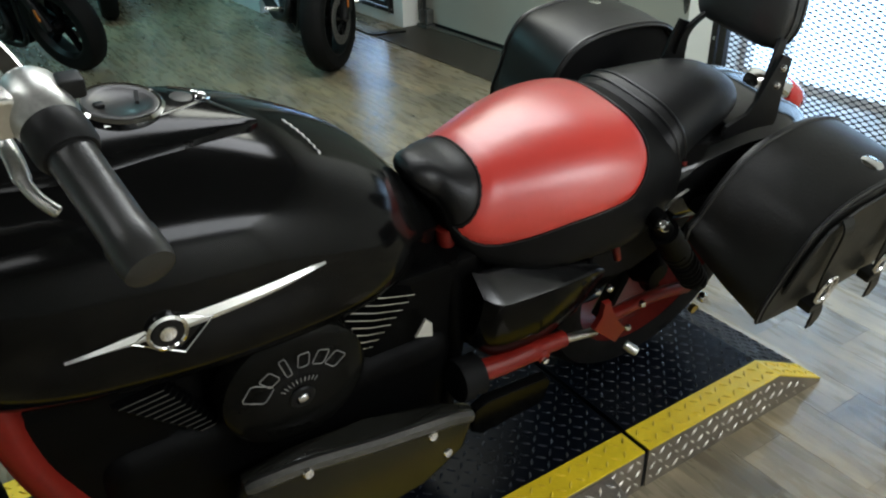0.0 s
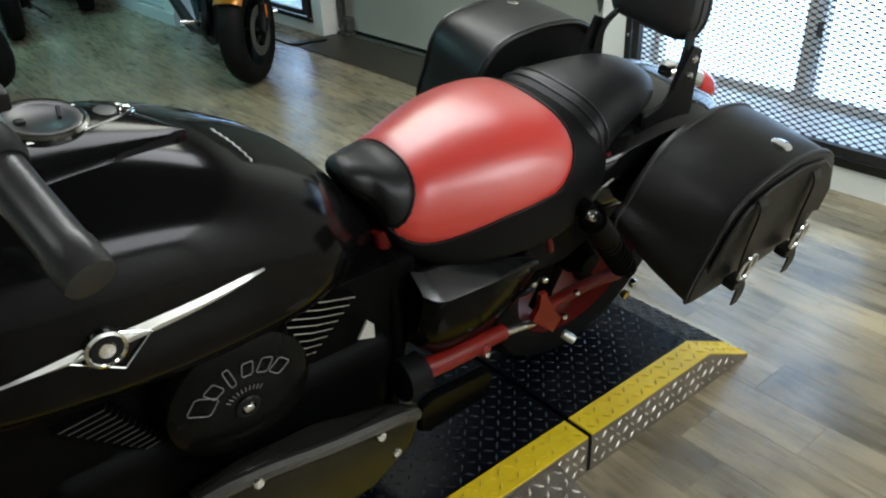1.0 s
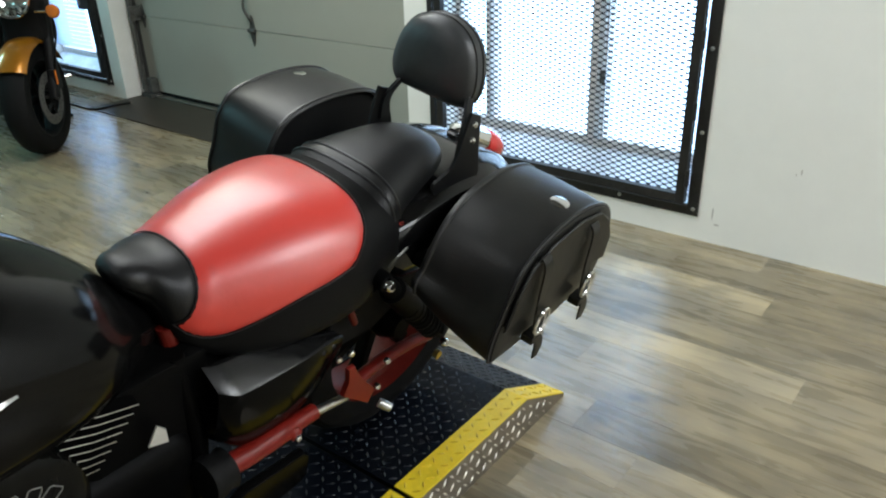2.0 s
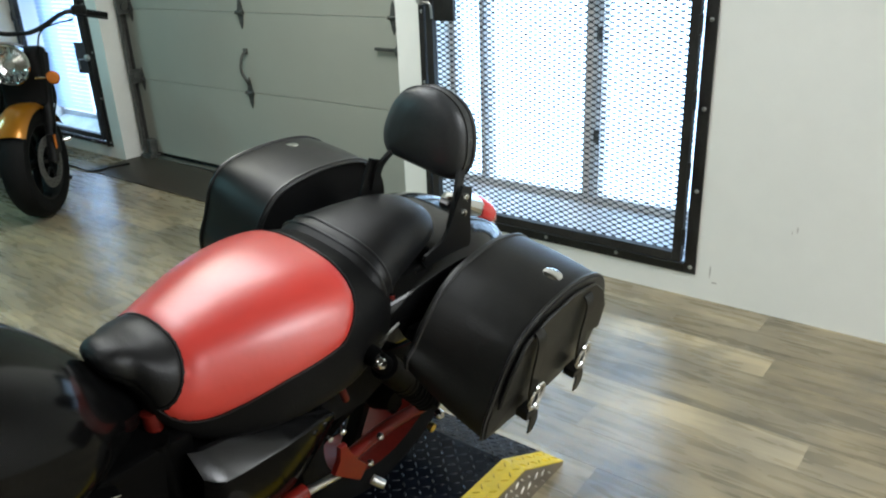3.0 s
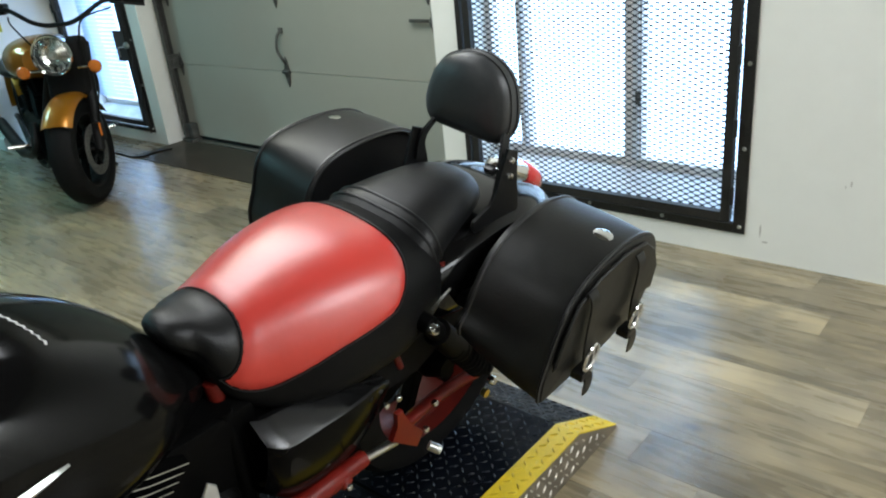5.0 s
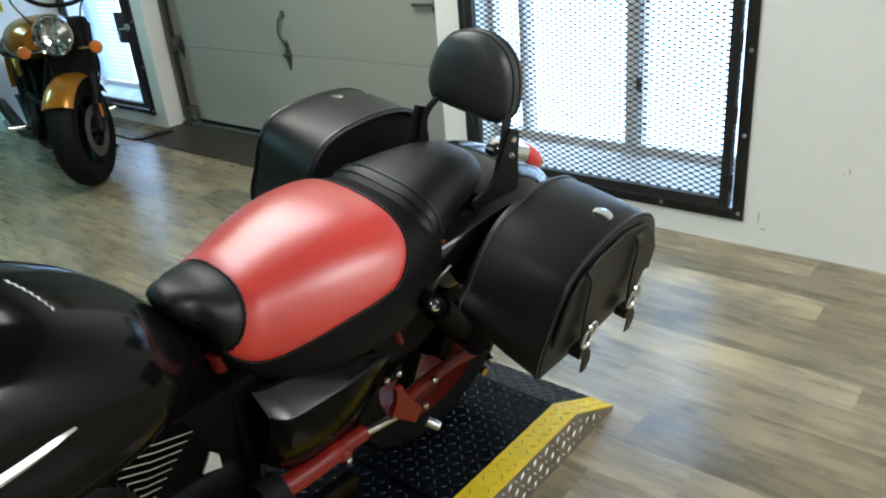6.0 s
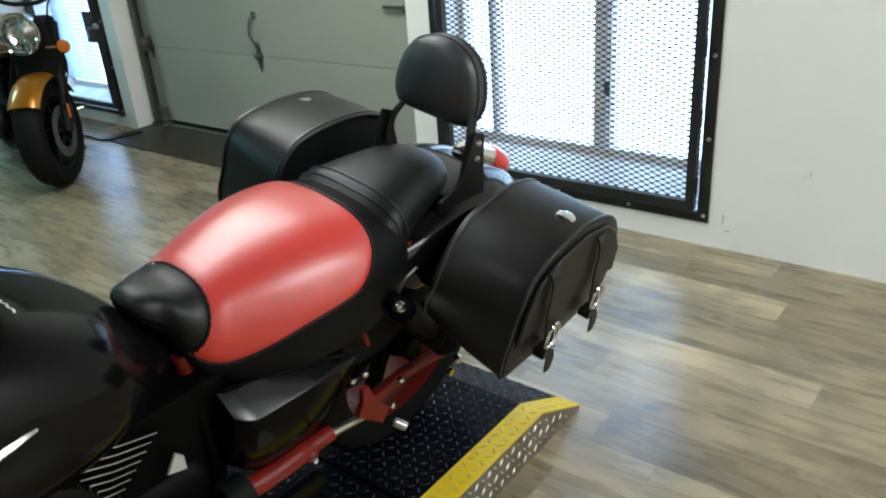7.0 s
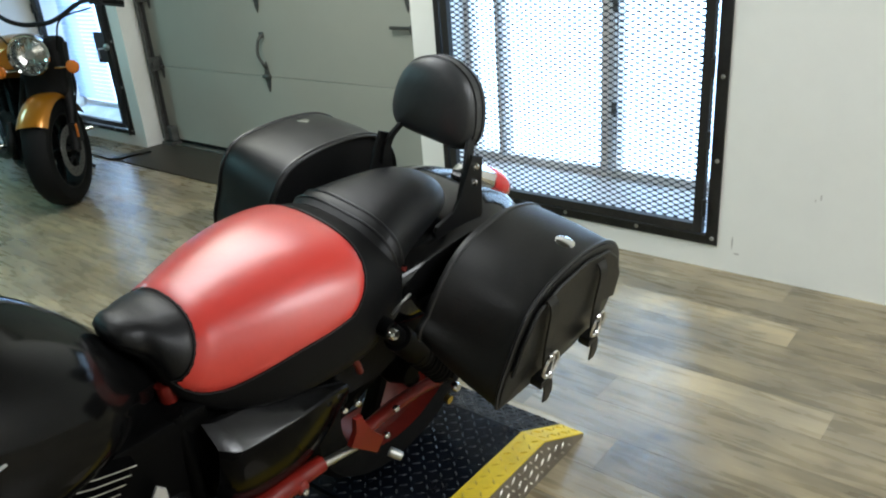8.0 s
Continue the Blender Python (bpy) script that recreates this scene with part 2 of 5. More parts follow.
OUTSIDE = glow("bright_overcast_distance", (0.94, 0.965, 1.0), 1.03)
BLIND = glass("translucent_blind_slat", (0.62, 0.74, 0.95), 0.7)
LENS_GLASS = glass("headlamp_glass", (0.80, 0.80, 0.78), 0.16)
PANE = glass("window_glass", (0.93, 0.97, 1.0))

# ---- mesh helpers ----


def finish(ob, smooth=True):
    if smooth:
        for p in ob.data.polygons:
            p.use_smooth = True
        ob.data.set_sharp_from_angle(angle=radians(38))
        areas = [p.area for p in ob.data.polygons]
        if len(areas) < 400 and max(areas) > 0.08 * sum(areas):  # flat plates with rounded edges stay flat
            w = ob.modifiers.new("flat_faces", "WEIGHTED_NORMAL")
            w.keep_sharp, w.weight = True, 100
    return ob


def part(name, bm, material, parent=None, label="", smooth=True):
    bmesh.ops.recalc_face_normals(bm, faces=bm.faces)
    me = bpy.data.meshes.new(name)
    bm.to_mesh(me)
    bm.free()
    me.materials.append(material)
    ob = new(name, me)
    if parent:
        ob.parent = parent
    if label:
        ob["label"] = label
    return finish(ob, smooth)


def thing(name, m, label, category, group="", kind=""):
    ob = new(name)
    ob.empty_display_size = 0.1
    ob.matrix_world = m
    return tagged(ob, label, category, group, kind)


def box(bm, x0, x1, y0, y1, z0, z1, bevel=0.0, seg=2):
    r = bmesh.ops.create_cube(bm, size=1)["verts"]
    for v in r:
        v.co = Vector((x0 + (v.co.x + 0.5) * (x1 - x0), y0 + (v.co.y + 0.5) * (y1 - y0), z0 + (v.co.z + 0.5) * (z1 - z0)))
    if bevel:
        es = list({e for v in r for e in v.link_edges})
        bmesh.ops.bevel(bm, geom=es, offset=bevel, segments=seg, profile=0.5, affect="EDGES")
    return bm


def frame_of(d):
    d = d.normalized()
    a = Vector((0, 0, 1)) if abs(d.z) < 0.9 else Vector((1, 0, 0))
    u = d.cross(a).normalized()
    return u, d.cross(u).normalized()


def tube(bm, pts, radius, seg=12, closed=False):
    """A round bar along the points; radius: a number or one for each point."""
    pts = [Vector(p) for p in pts]
    rad = radius if isinstance(radius, (list, tuple)) else [radius] * len(pts)
    rings, u = [], None
    for i, p in enumerate(pts):
        a, b = pts[max(i - 1, 0)], pts[min(i + 1, len(pts) - 1)]
        if closed:
            a, b = pts[i - 1], pts[(i + 1) % len(pts)]
        d = (b - a).normalized()
        if u is None:
            u, _ = frame_of(d)
        u = (u - d * u.dot(d)).normalized()
        w = d.cross(u)
        rings.append([bm.verts.new(p + (u * math.cos(k * math.tau / seg) + w * math.sin(k * math.tau / seg)) * rad[i]) for k in range(seg)])
    n = len(rings)
    for i in range(n if closed else n - 1):
        r, q = rings[i], rings[(i + 1) % n]
        for k in range(seg):
            bm.faces.new((r[k], r[(k + 1) % seg], q[(k + 1) % seg], q[k]))
    if not closed:
        bm.faces.new(rings[0][::-1])
        bm.faces.new(rings[-1])
    return bm


def smooth_path(pts, n=6):
    """A Catmull-Rom curve through the points."""
    pts = [Vector(p) for p in pts]
    out = []
    for i in range(len(pts) - 1):
        p0, p1, p2, p3 = pts[max(i - 1, 0)], pts[i], pts[i + 1], pts[min(i + 2, len(pts) - 1)]
        for k in range(n):
            t = k / n
            out.append(0.5 * ((2 * p1) + (p2 - p0) * t + (2 * p0 - 5 * p1 + 4 * p2 - p3) * t * t + (3 * p1 - p0 - 3 * p2 + p3) * t ** 3))
    return out + [pts[-1]]


def lathe(bm, profile, centre, axis, seg=32):
    """Turns (radius, along) pairs round the axis through the centre."""
    c, d = Vector(centre), Vector(axis).normalized()
    u, w = frame_of(d)
    rings = []
    for r, h in profile:
        if r < 1e-5:
            rings.append([bm.verts.new(c + d * h)])
        else:
            rings.append([bm.verts.new(c + d * h + (u * math.cos(k * math.tau / seg) + w * math.sin(k * math.tau / seg)) * r) for k in range(seg)])
    for a, b in zip(rings, rings[1:]):
        for k in range(seg):
            f = [a[k % len(a)], a[(k + 1) % len(a)], b[(k + 1) % len(b)], b[k % len(b)]]
            f = list(dict.fromkeys(f))
            if len(f) > 2:
                bm.faces.new(f)
    return bm


def prism(bm, outline, lift_a, lift_b, bevel=0.0, seg=2):
    """A flat outline swept between two lifts (functions from an outline point to a place)."""
    a = [bm.verts.new(lift_a(*p)) for p in outline]
    b = [bm.verts.new(lift_b(*p)) for p in outline]
    n = len(a)
    fa, fb = bm.faces.new(a[::-1]), bm.faces.new(b)
    for k in range(n):
        bm.faces.new((a[k], a[(k + 1) % n], b[(k + 1) % n], b[k]))
    if bevel:
        es = list(set(fa.edges) | set(fb.edges))
        bmesh.ops.bevel(bm, geom=es, offset=bevel, segments=seg, profile=0.5, affect="EDGES")
    return bm


def grid_skin(bm, rows, close=False):
    """Faces between rows of points of equal length."""
    vs = [[bm.verts.new(p) for p in r] for r in rows]
    m = len(vs[0])
    for a, b in zip(vs, vs[1:]):
        for k in range(m if close else m - 1):
            bm.faces.new((a[k], a[(k + 1) % m], b[(k + 1) % m], b[k]))
    return vs


def lerp_table(table, x):
    """Smooth value at x of a table of (x, value, ...) rows."""
    xs = [r[0] for r in table]
    if x <= xs[0]:
        return table[0][1:]
    if x >= xs[-1]:
        return table[-1][1:]
    i = max(k for k in range(len(xs)) if xs[k] <= x)
    i = min(i, len(xs) - 2)
    t = (x - xs[i]) / (xs[i + 1] - xs[i])
    out = []
    for c in range(1, len(table[0])):
        p1, p2 = table[i][c], table[i + 1][c]
        m1 = (p2 - table[i - 1][c]) / (xs[i + 1] - xs[i - 1]) if i else (p2 - p1) / (xs[i + 1] - xs[i])
        m2 = (table[i + 2][c] - p1) / (xs[i + 2] - xs[i]) if i + 2 < len(xs) else (p2 - p1) / (xs[i + 1] - xs[i])
        h = xs[i + 1] - xs[i]
        out.append((2 * t ** 3 - 3 * t * t + 1) * p1 + (t ** 3 - 2 * t * t + t) * h * m1 + (3 * t * t - 2 * t ** 3) * p2 + (t ** 3 - t * t) * h * m2)
    return tuple(out)


def bolt(name, centre, axis, r, parent, material=None, label="bright domed bolt"):
    bm = lathe(bmesh.new(), [(0, -r * 0.8), (r, -r * 0.8), (r, r * 0.1), (r * 0.75, r * 0.45), (0, r * 0.6)], centre, axis, 10)
    return part(name, bm, material or CHROME, parent, label)


# ---- the room ----
WX = 3.0  # inner face of the window wall
bm = bmesh.new()
for y0, y1, z0, z1 in ((-3.5, 1.06, 0, 3), (1.06, 2.43, 0, 0.135), (1.06, 2.43, 1.47, 3), (2.43, 2.605, 0, 3), (2.605, 5.335, 2.45, 3),
                       (5.335, 5.505, 0, 3), (5.505, 6.555, 0, 0.115), (5.505, 6.555, 1.325, 3), (6.555, 9.5, 0, 3)):
    box(bm, WX, WX + 0.3, y0, y1, z0, z1)
tagged(part("wall_east", bm, WALL, smooth=False), "white painted wall with two barred windows and a garage door", "wall", kind="structure")
for name, dims in (("wall_west", (-5.2, -5, -3.5, 9.5, 0, 3)), ("wall_south", (-5, 3.3, -3.7, -3.5, 0, 3)), ("wall_north", (-5, 3.3, 9.5, 9.7, 0, 3))):
    tagged(part(name, box(bmesh.new(), *dims), WALL, smooth=False), "plain white painted wall", "wall", kind="structure")
tagged(part("ceiling", box(bmesh.new(), -5.2, 3.3, -3.7, 9.7, 3.0, 3.1), CEIL, smooth=False), "plain dark painted ceiling", "ceiling", kind="structure")

# a boxed-out wall with a recess beyond the far window
bm = bmesh.new()
for y0, y1, z0, z1 in ((6.60, 6.80, 0, 3), (6.80, 7.9, 0, 0.12), (6.80, 7.9, 1.4, 3), (7.9, 9.5, 0, 3)):
    box(bm, 2.34, 2.46, y0, y1, z0, z1)
box(bm, 2.46, 3.0, 6.60, 6.72, 0, 3)
tagged(part("wall_boxed", bm, WALL, smooth=False), "white boxed-out wall with a low recess", "wall", kind="structure")
tagged(part("trim", box(bmesh.new(), 2.325, 2.34, 6.60, 9.5, 0, 0.10, 0.003), WHITE_TRIM), "white skirting board", "trim", kind="structure")
tagged(part("trim", box(bmesh.new(), 2.328, 2.47, 6.80, 7.9, 0.12, 0.145, 0.004), WHITE_TRIM), "white sill board", "trim", kind="structure")
bm = bmesh.new()
rows = []
for i in range(13):
    y = 6.95 + i * 0.04
    rows.append([(2.56 + 0.03 * math.sin(i * 1.9 + k * 0.3) + 0.02 * k / 6, y + 0.02 * math.sin(k), 1.25 - k * 0.14) for k in range(7)])
for r in rows[::-1]:
    rows.append([(x + 0.06, y, z) for x, y, z in r])
grid_skin(bm, rows)
tagged(part("garment", bm, SATIN_BLACK), "black garment hanging in the wall recess", "garment")

# scuffs on the wall
for y, z, a, b in ((0.981, 0.13, 0.003, 0.030), (0.96, 0.085, 0.012, 0.004), (0.672, 0.374, 0.003, 0.012), (0.69, 0.36, 0.002, 0.006)):
    bm = lathe(bmesh.new(), [(1, 0), (0.7, 0.4), (0, 0.5)], (0, 0, 0), (-1, 0, 0), 10)
    for v in bm.verts:
        v.co = Vector((WX - 0.0002 + v.co.x * 0.001, y + v.co.y * a * (1 + 0.3 * math.sin(v.co.z * 5)), z + v.co.z * b))
    tagged(part("scuff", bm, SCUFF), "grey scuff mark on the white wall", "scuff mark", kind="structure")

# garage door
door = thing("door_1", Matrix.Identity(4), "closed white sectional garage door with steel hinges", "garage door", kind="structure")
JOINTS = [0.031, 0.575, 1.065, 1.555, 2.045, 2.5]
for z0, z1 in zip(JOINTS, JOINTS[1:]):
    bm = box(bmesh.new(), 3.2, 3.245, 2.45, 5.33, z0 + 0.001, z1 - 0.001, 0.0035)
    part("panel", bm, SHADED_DOOR, door)
part("seal", box(bmesh.new(), 3.196, 3.24, 2.45, 5.33, 0.006, 0.032), RUBBER, door, "black rubber bottom seal")


def hinge(y, z, s=1.0):
    bm = bmesh.new()
    out = [(0, 0.085), (0.012, 0.06), (0.02, 0.018), (0.03, 0.0), (0.02, -0.018), (0.012, -0.06), (0, -0.085), (-0.012, -0.06), (-0.02, -0.018), (-0.03, 0.0), (-0.02, 0.018), (-0.012, 0.06)]
    prism(bm, [(a * s, b * s) for a, b in out], lambda a, b: (3.197, y + a, z + b), lambda a, b: (3.192, y + a, z + b))
    tube(bm, [(3.186, y - 0.028 * s, z), (3.186, y + 0.028 * s, z)], 0.010 * s, 10)
    for dz in (0.045, -0.045):
        lathe(bm, [(0.006, 0), (0.006, 0.004), (0, 0.006)], (3.192, y, z + dz * s), (-1, 0, 0), 8)
    return part("hinge", bm, DOOR_STEEL, door, "galvanised steel hinge")


for z in JOINTS[1:5]:
    for y, s in ((4.03, 1.15), (2.79, 1.0), (5.235, 1.0)):
        hinge(y, z, s)
bm = tube(bmesh.new(), smooth_path([(3.195, 4.03, 0.83), (3.165, 4.035, 0.80), (3.155, 4.045, 0.72), (3.165, 4.02, 0.66), (3.19, 4.03, 0.63)]), 0.009, 10)
box(bm, 3.188, 3.2, 4.012, 4.048, 0.815, 0.85, 0.003)
part("handle", bm, DOOR_STEEL, door, "bent steel lift handle")
bm = box(bmesh.new(), 3.17, 3.2, 2.70, 2.76, 0.84, 0.96, 0.005)
box(bm, 3.172, 3.186, 2.74, 2.92, 0.895, 0.912, 0.003)
lathe(bm, [(0.03, 0), (0.03, 0.012), (0.018, 0.02), (0, 0.022)], (3.17, 2.735, 0.90), (-1, 0, 0), 16)
part("latch", bm, DOOR_STEEL, door, "steel slide latch")
bm = bmesh.new()
for dx, w in ((3.12, 0.004), (3.165, 0.004)):
    box(bm, dx, dx + w, 5.262, 5.30, 0.05, 2.5)
box(bm, 3.12, 3.169, 5.30, 5.304, 0.05, 2.5)
part("track", bm, DOOR_STEEL, door, "galvanised vertical roller track")
for z in (0.09, 0.60, 1.08, 1.6):
    bm = box(bmesh.new(), 3.10, 3.19, 5.245, 5.26, z - 0.05, z + 0.05, 0.004)
    lathe(bm, [(0.022, 0), (0.022, 0.02), (0, 0.024)], (3.145, 5.25, z), (0, -1, 0), 14)
    part("roller_bracket", bm, DOOR_STEEL, door, "steel roller bracket")
bm = box(bmesh.new(), 3.10, 3.19, 5.17, 5.30, 0.0, 0.03, 0.004)
box(bm, 3.13, 3.19, 5.19, 5.255, 0.03, 0.14, 0.01)
part("bottom_bracket", bm, DOOR_STEEL, door, "steel bottom bracket")
# metal strip added for the bright line under the door
part("floor_strip", box(bmesh.new(), 3.140, 3.194, 2.615, 5.20, 0.0065, 0.014, 0.002), BRUSHED, door, "bright metal strip for the white line under the door")
# dark board added where the floor runs on darker before the door
tagged(part("threshold", box(bmesh.new(), 2.69, 3.26, 2.61, 5.33, 0.0, 0.006, 0.002), DARK_BOARD), "dark brown board laid over the floor before the garage door", "threshold", kind="structure")

# windows with welded gates of expanded metal


def gate(name, y0, y1, z0, z1, hinge_side, meshed=True):
    """A black steel gate on the wall: outer frame bolted to it, inner leaf with the mesh."""
    g = thing(name, Matrix.Identity(4), "black steel security gate of expanded metal bolted over the window" if meshed else "black steel security gate standing over the far window", "security gate")
    w, x = (0.048, WX) if meshed else (0.036, WX)
    for n, d in (("outer_stile", (y0, y0 + w, z0, z1)), ("outer_stile", (y1 - w, y1, z0, z1)), ("outer_rail", (y0 + w, y1 - w, z0, z0 + w)), ("outer_rail", (y0 + w, y1 - w, z1 - w, z1))):
        part(n, box(bmesh.new(), x - 0.008, x, d[0], d[1], d[2], d[3], 0.002), DARK_STEEL, g)
        upright = n == "outer_stile"
        ly0, ly1 = ((d[1] - 0.006, d[1]) if d[0] == y0 else (d[0], d[0] + 0.006)) if upright else (d[0], d[1])
        lz0, lz1 = (d[2], d[3]) if upright else ((d[3] - 0.006, d[3]) if d[2] == z0 else (d[2], d[2] + 0.006))
        if not (meshed and upright and d[0] == y0):
            part("lip", box(bmesh.new(), x - 0.03, x - 0.0085, ly0, ly1, lz0, lz1), DARK_STEEL, g)
    gap = 0.011 if meshed else 0.03
    a0, a1, b0, b1 = y0 + w + gap, y1 - w - gap, z0 + w + gap * 0.4, z1 - w - gap
    v = 0.038
    for n, d in (("leaf_stile", (a0, a0 + v, b0, b1)), ("leaf_stile", (a1 - v, a1, b0, b1)), ("leaf_rail", (a0 + v, a1 - v, b0, b0 + v)), ("leaf_rail", (a0 + v, a1 - v, b1 - v, b1))):
        part(n, box(bmesh.new(), x - 0.028, x + 0.006, d[0], d[1], d[2], d[3], 0.002), DARK_STEEL, g)
    # mesh of long diamonds: zigzag strands that touch
    bm = bmesh.new()
    c0, c1, e0, e1 = (y0 + w - 0.004 if meshed else a0 + v * 0.55), a1 - v * 0.55, b0 + v * 0.55, b1 - v * 0.55
    lw, sw = 0.047, 0.0125
    rows_n, cols = int((e1 - e0) / sw) if meshed else -1, int((c1 - c0) / (lw / 2))
    for r in range(rows_n + 1):
        zc = e0 + r * (e1 - e0) / rows_n
        pv = None
        for k in range(cols + 1):
            up = 1 if (k + r) % 2 else -1
            z = zc + up * (sw * 0.5 - 0.0012)
            for dy, dz0, th in ((-0.5 * lw / 2, -up * (sw * 0.5 - 0.0012), 0.0016), (-lw * 0.09, 0, 0.0032), (lw * 0.09, 0, 0.0032)):
                y = c0 + k * (c1 - c0) / cols + dy
                q = [bm.verts.new((x + 0.012 + dx, y, z + dz0 + dz)) for dx, dz in ((-0.0009, -th), (0.0009, -th), (0.0009, th), (-0.0009, th))]
                if pv:
                    for i in range(4):
                        bm.faces.new((pv[i], pv[(i + 1) % 4], q[(i + 1) % 4], q[i]))
                pv = q
    if meshed:
        part("mesh_panel", bm, EXPANDED, g, "diamond expanded metal mesh", smooth=False)
    for yy in (y0 + w * 0.45, y1 - w * 0.45):
        k = z0 + 0.03
        while k < z1:
            bolt("bolt", (x - 0.009, yy, k), (-1, 0, 0), 0.009, g, STEEL)
            k += 0.33
    for t in (0.25, 0.5, 0.75):
        bolt("bolt", (x - 0.009, y0 + (y1 - y0) * t, z0 + w * 0.5), (-1, 0, 0), 0.009, g, STEEL)
    hy = y0 + w + 0.004 if hinge_side < 0 else y1 - w - 0.004
    for t in (0.12, 0.32, 0.52, 0.72, 0.92):
        zc = z0 + (z1 - z0) * t
        part("hinge_knuckle", tube(bmesh.new(), [(x - 0.034, hy, zc - 0.035), (x - 0.034, hy, zc + 0.035)], 0.009, 10), DARK_STEEL, g)
    ly = a1 if hinge_side < 0 else a0
    s = -1 if hinge_side < 0 else 1
    lo, hi = sorted((ly + s * 0.045, ly + s * 0.155)) if meshed else sorted((ly - s * 0.04, ly + s * 0.175))
    lock_z = 1.17 if hinge_side < 0 else 0.73
    part("lock_plate", box(bmesh.new(), x - 0.02, x + 0.002, lo, hi, lock_z - (0.085 if meshed else 0.11), lock_z + (0.085 if meshed else 0.11), 0.003), DARK_STEEL, g, "black welded lock plate")
    part("lock_handle", tube(bmesh.new(), smooth_path([(x - 0.02, ly + s * 0.02, lock_z), (x - 0.06, ly + s * 0.02, lock_z), (x - 0.065, ly + s * 0.03, lock_z), (x - 0.065, ly + s * 0.06, lock_z - 0.01), (x - 0.062, ly + s * 0.065, lock_z - 0.07)]), 0.006, 8), STEEL, g, "steel lever handle")
    part("lock_cylinder", lathe(bmesh.new(), [(0.024, 0), (0.024, 0.02), (0.014, 0.03), (0, 0.03)], (x - 0.026, ly - s * 0.015, lock_z + 0.01), (-1, 0, 0), 16), STEEL, g, "steel lock cylinder")
    if not meshed:
        part("hinge_plate", box(bmesh.new(), x - 0.05, x - 0.03, 6.37, 6.66, 1.19, 1.27, 0.006), DARK_STEEL, g, "black strap hinge")
        part("latch_box", box(bmesh.new(), x - 0.05, x - 0.012, 6.44, 6.50, 0.98, 1.15, 0.006), DARK_STEEL, g, "black latch box")
    return g


gate("security_gate", 1.04, 2.455, 0.105, 1.50, -1)
gate("security_gate", 5.475, 6.585, 0.085, 1.355, 1, False)


def window(name, y0, y1, z0, z1, bars):
    w = thing(name, Matrix.Identity(4), "tall fixed window with bright daylight behind", "window", kind="structure")
    x = 3.21
    for d in ((y0, y1, z0, z0 + 0.04), (y0, y1, z1 - 0.04, z1)):
        part("window_frame", box(bmesh.new(), x, x + 0.06, *d, 0.003), MULLION, w)
    edges = [y0 + 0.015] + list(bars) + [y1 - 0.015]
    for i, b in enumerate(edges):
        h = 0.015 if i in (0, len(edges) - 1) else 0.042 if i == 1 else 0.024
        part("mullion", box(bmesh.new(), x - 0.01, x + 0.065, b - h, b + h, z0 + 0.04, z1 - 0.04, 0.004), MULLION, w)
        if h > 0.02:
            part("glazing_bead", box(bmesh.new(), x - 0.022, x - 0.0105, b - h * 0.8, b - h * 0.1, z0 + 0.04, z1 - 0.04, 0.003), SILL, w)
    for a, b in zip(edges, edges[1:]):
        p = part("pane", box(bmesh.new(), x + 0.03, x + 0.036, a + 0.005, b - 0.005, z0 + 0.04, z1 - 0.04), PANE, w, smooth=False)
        p.visible_shadow = False
    zi = z0 - 0.108 if z0 > 0.2 else z0 - 0.07
    slope = [(WX + 0.020, zi - 0.03), (WX + 0.020, zi), (x - 0.005, z0 - 0.002), (x + 0.06, z0), (x + 0.06, zi - 0.03)]
    part("window_sill", prism(bmesh.new(), slope, lambda a, b: (a, y0 - 0.005, b), lambda a, b: (a, y1 + 0.005, b)), SILL, w, "pale painted sloping sill", smooth=False)
    return w


win = window("window_1", 1.06, 2.43, 0.25, 1.47, (1.64, 2.23))
for z in (0.58, 1.03):  # casement hinges on the middle mullion
    bm = box(bmesh.new(), 3.184, 3.199, 1.598, 1.622, z - 0.03, z + 0.03, 0.003)
    tube(bm, [(3.181, 1.598, z - 0.034), (3.181, 1.598, z + 0.034)], 0.006, 8)
    part("hinge", bm, DOOR_STEEL, win, "small grey casement hinge")
window("window_2", 5.505, 6.555, 0.19, 1.325, (5.90,))
blind = thing("window_blind", Matrix.Identity(4), "pale slatted blind lowered in the far window", "blind")
for k in range(32):
    z = 0.27 + k * 0.032
    bm = prism(bmesh.new(), [(3.150, z), (3.160, z + 0.020), (3.162, z + 0.026), (3.163, z + 0.0255), (3.161, z + 0.0195), (3.151, z - 0.0005)], lambda a, b: (a, 5.95, b), lambda a, b: (a, 6.53, b))
    part("slat", bm, BLIND, blind, smooth=False)
part("headrail", box(bmesh.new(), 3.14, 3.175, 5.95, 6.53, 1.295, 1.325, 0.003), WHITE_TRIM, blind, "white head rail")
tagged(part("backdrop", box(bmesh.new(), 6.0, 6.05, -6, 14, -2, 5), OUTSIDE, smooth=False), "bright washed-out daylight outside", "backdrop", kind="structure")

# unseen ceiling lamps, one for each row of LAMPS
for lx, ly, lw, sx, sy in LAMPS:
    lamp = thing("ceiling_light", pose(lx, ly, 2.94), "unseen white fluorescent ceiling lamp", "ceiling light", "ceiling lamps")
    part("frame", box(bmesh.new(), -sx / 2 - 0.07, sx / 2 + 0.07, -sy / 2 - 0.05, sy / 2 + 0.05, 0.012, 0.06, 0.006), WHITE_TRIM, lamp)
    part("diffuser", box(bmesh.new(), -sx / 2 - 0.03, sx / 2 + 0.03, -sy / 2 - 0.02, sy / 2 + 0.02, 0.002, 0.0115, 0.003), TUBE, lamp)

# ---- the low motorcycle lift ----
H = 0.115
LY0, LY1, BW = 0.945, 1.675, 0.075
RX0, RX1 = 1.52, 1.725


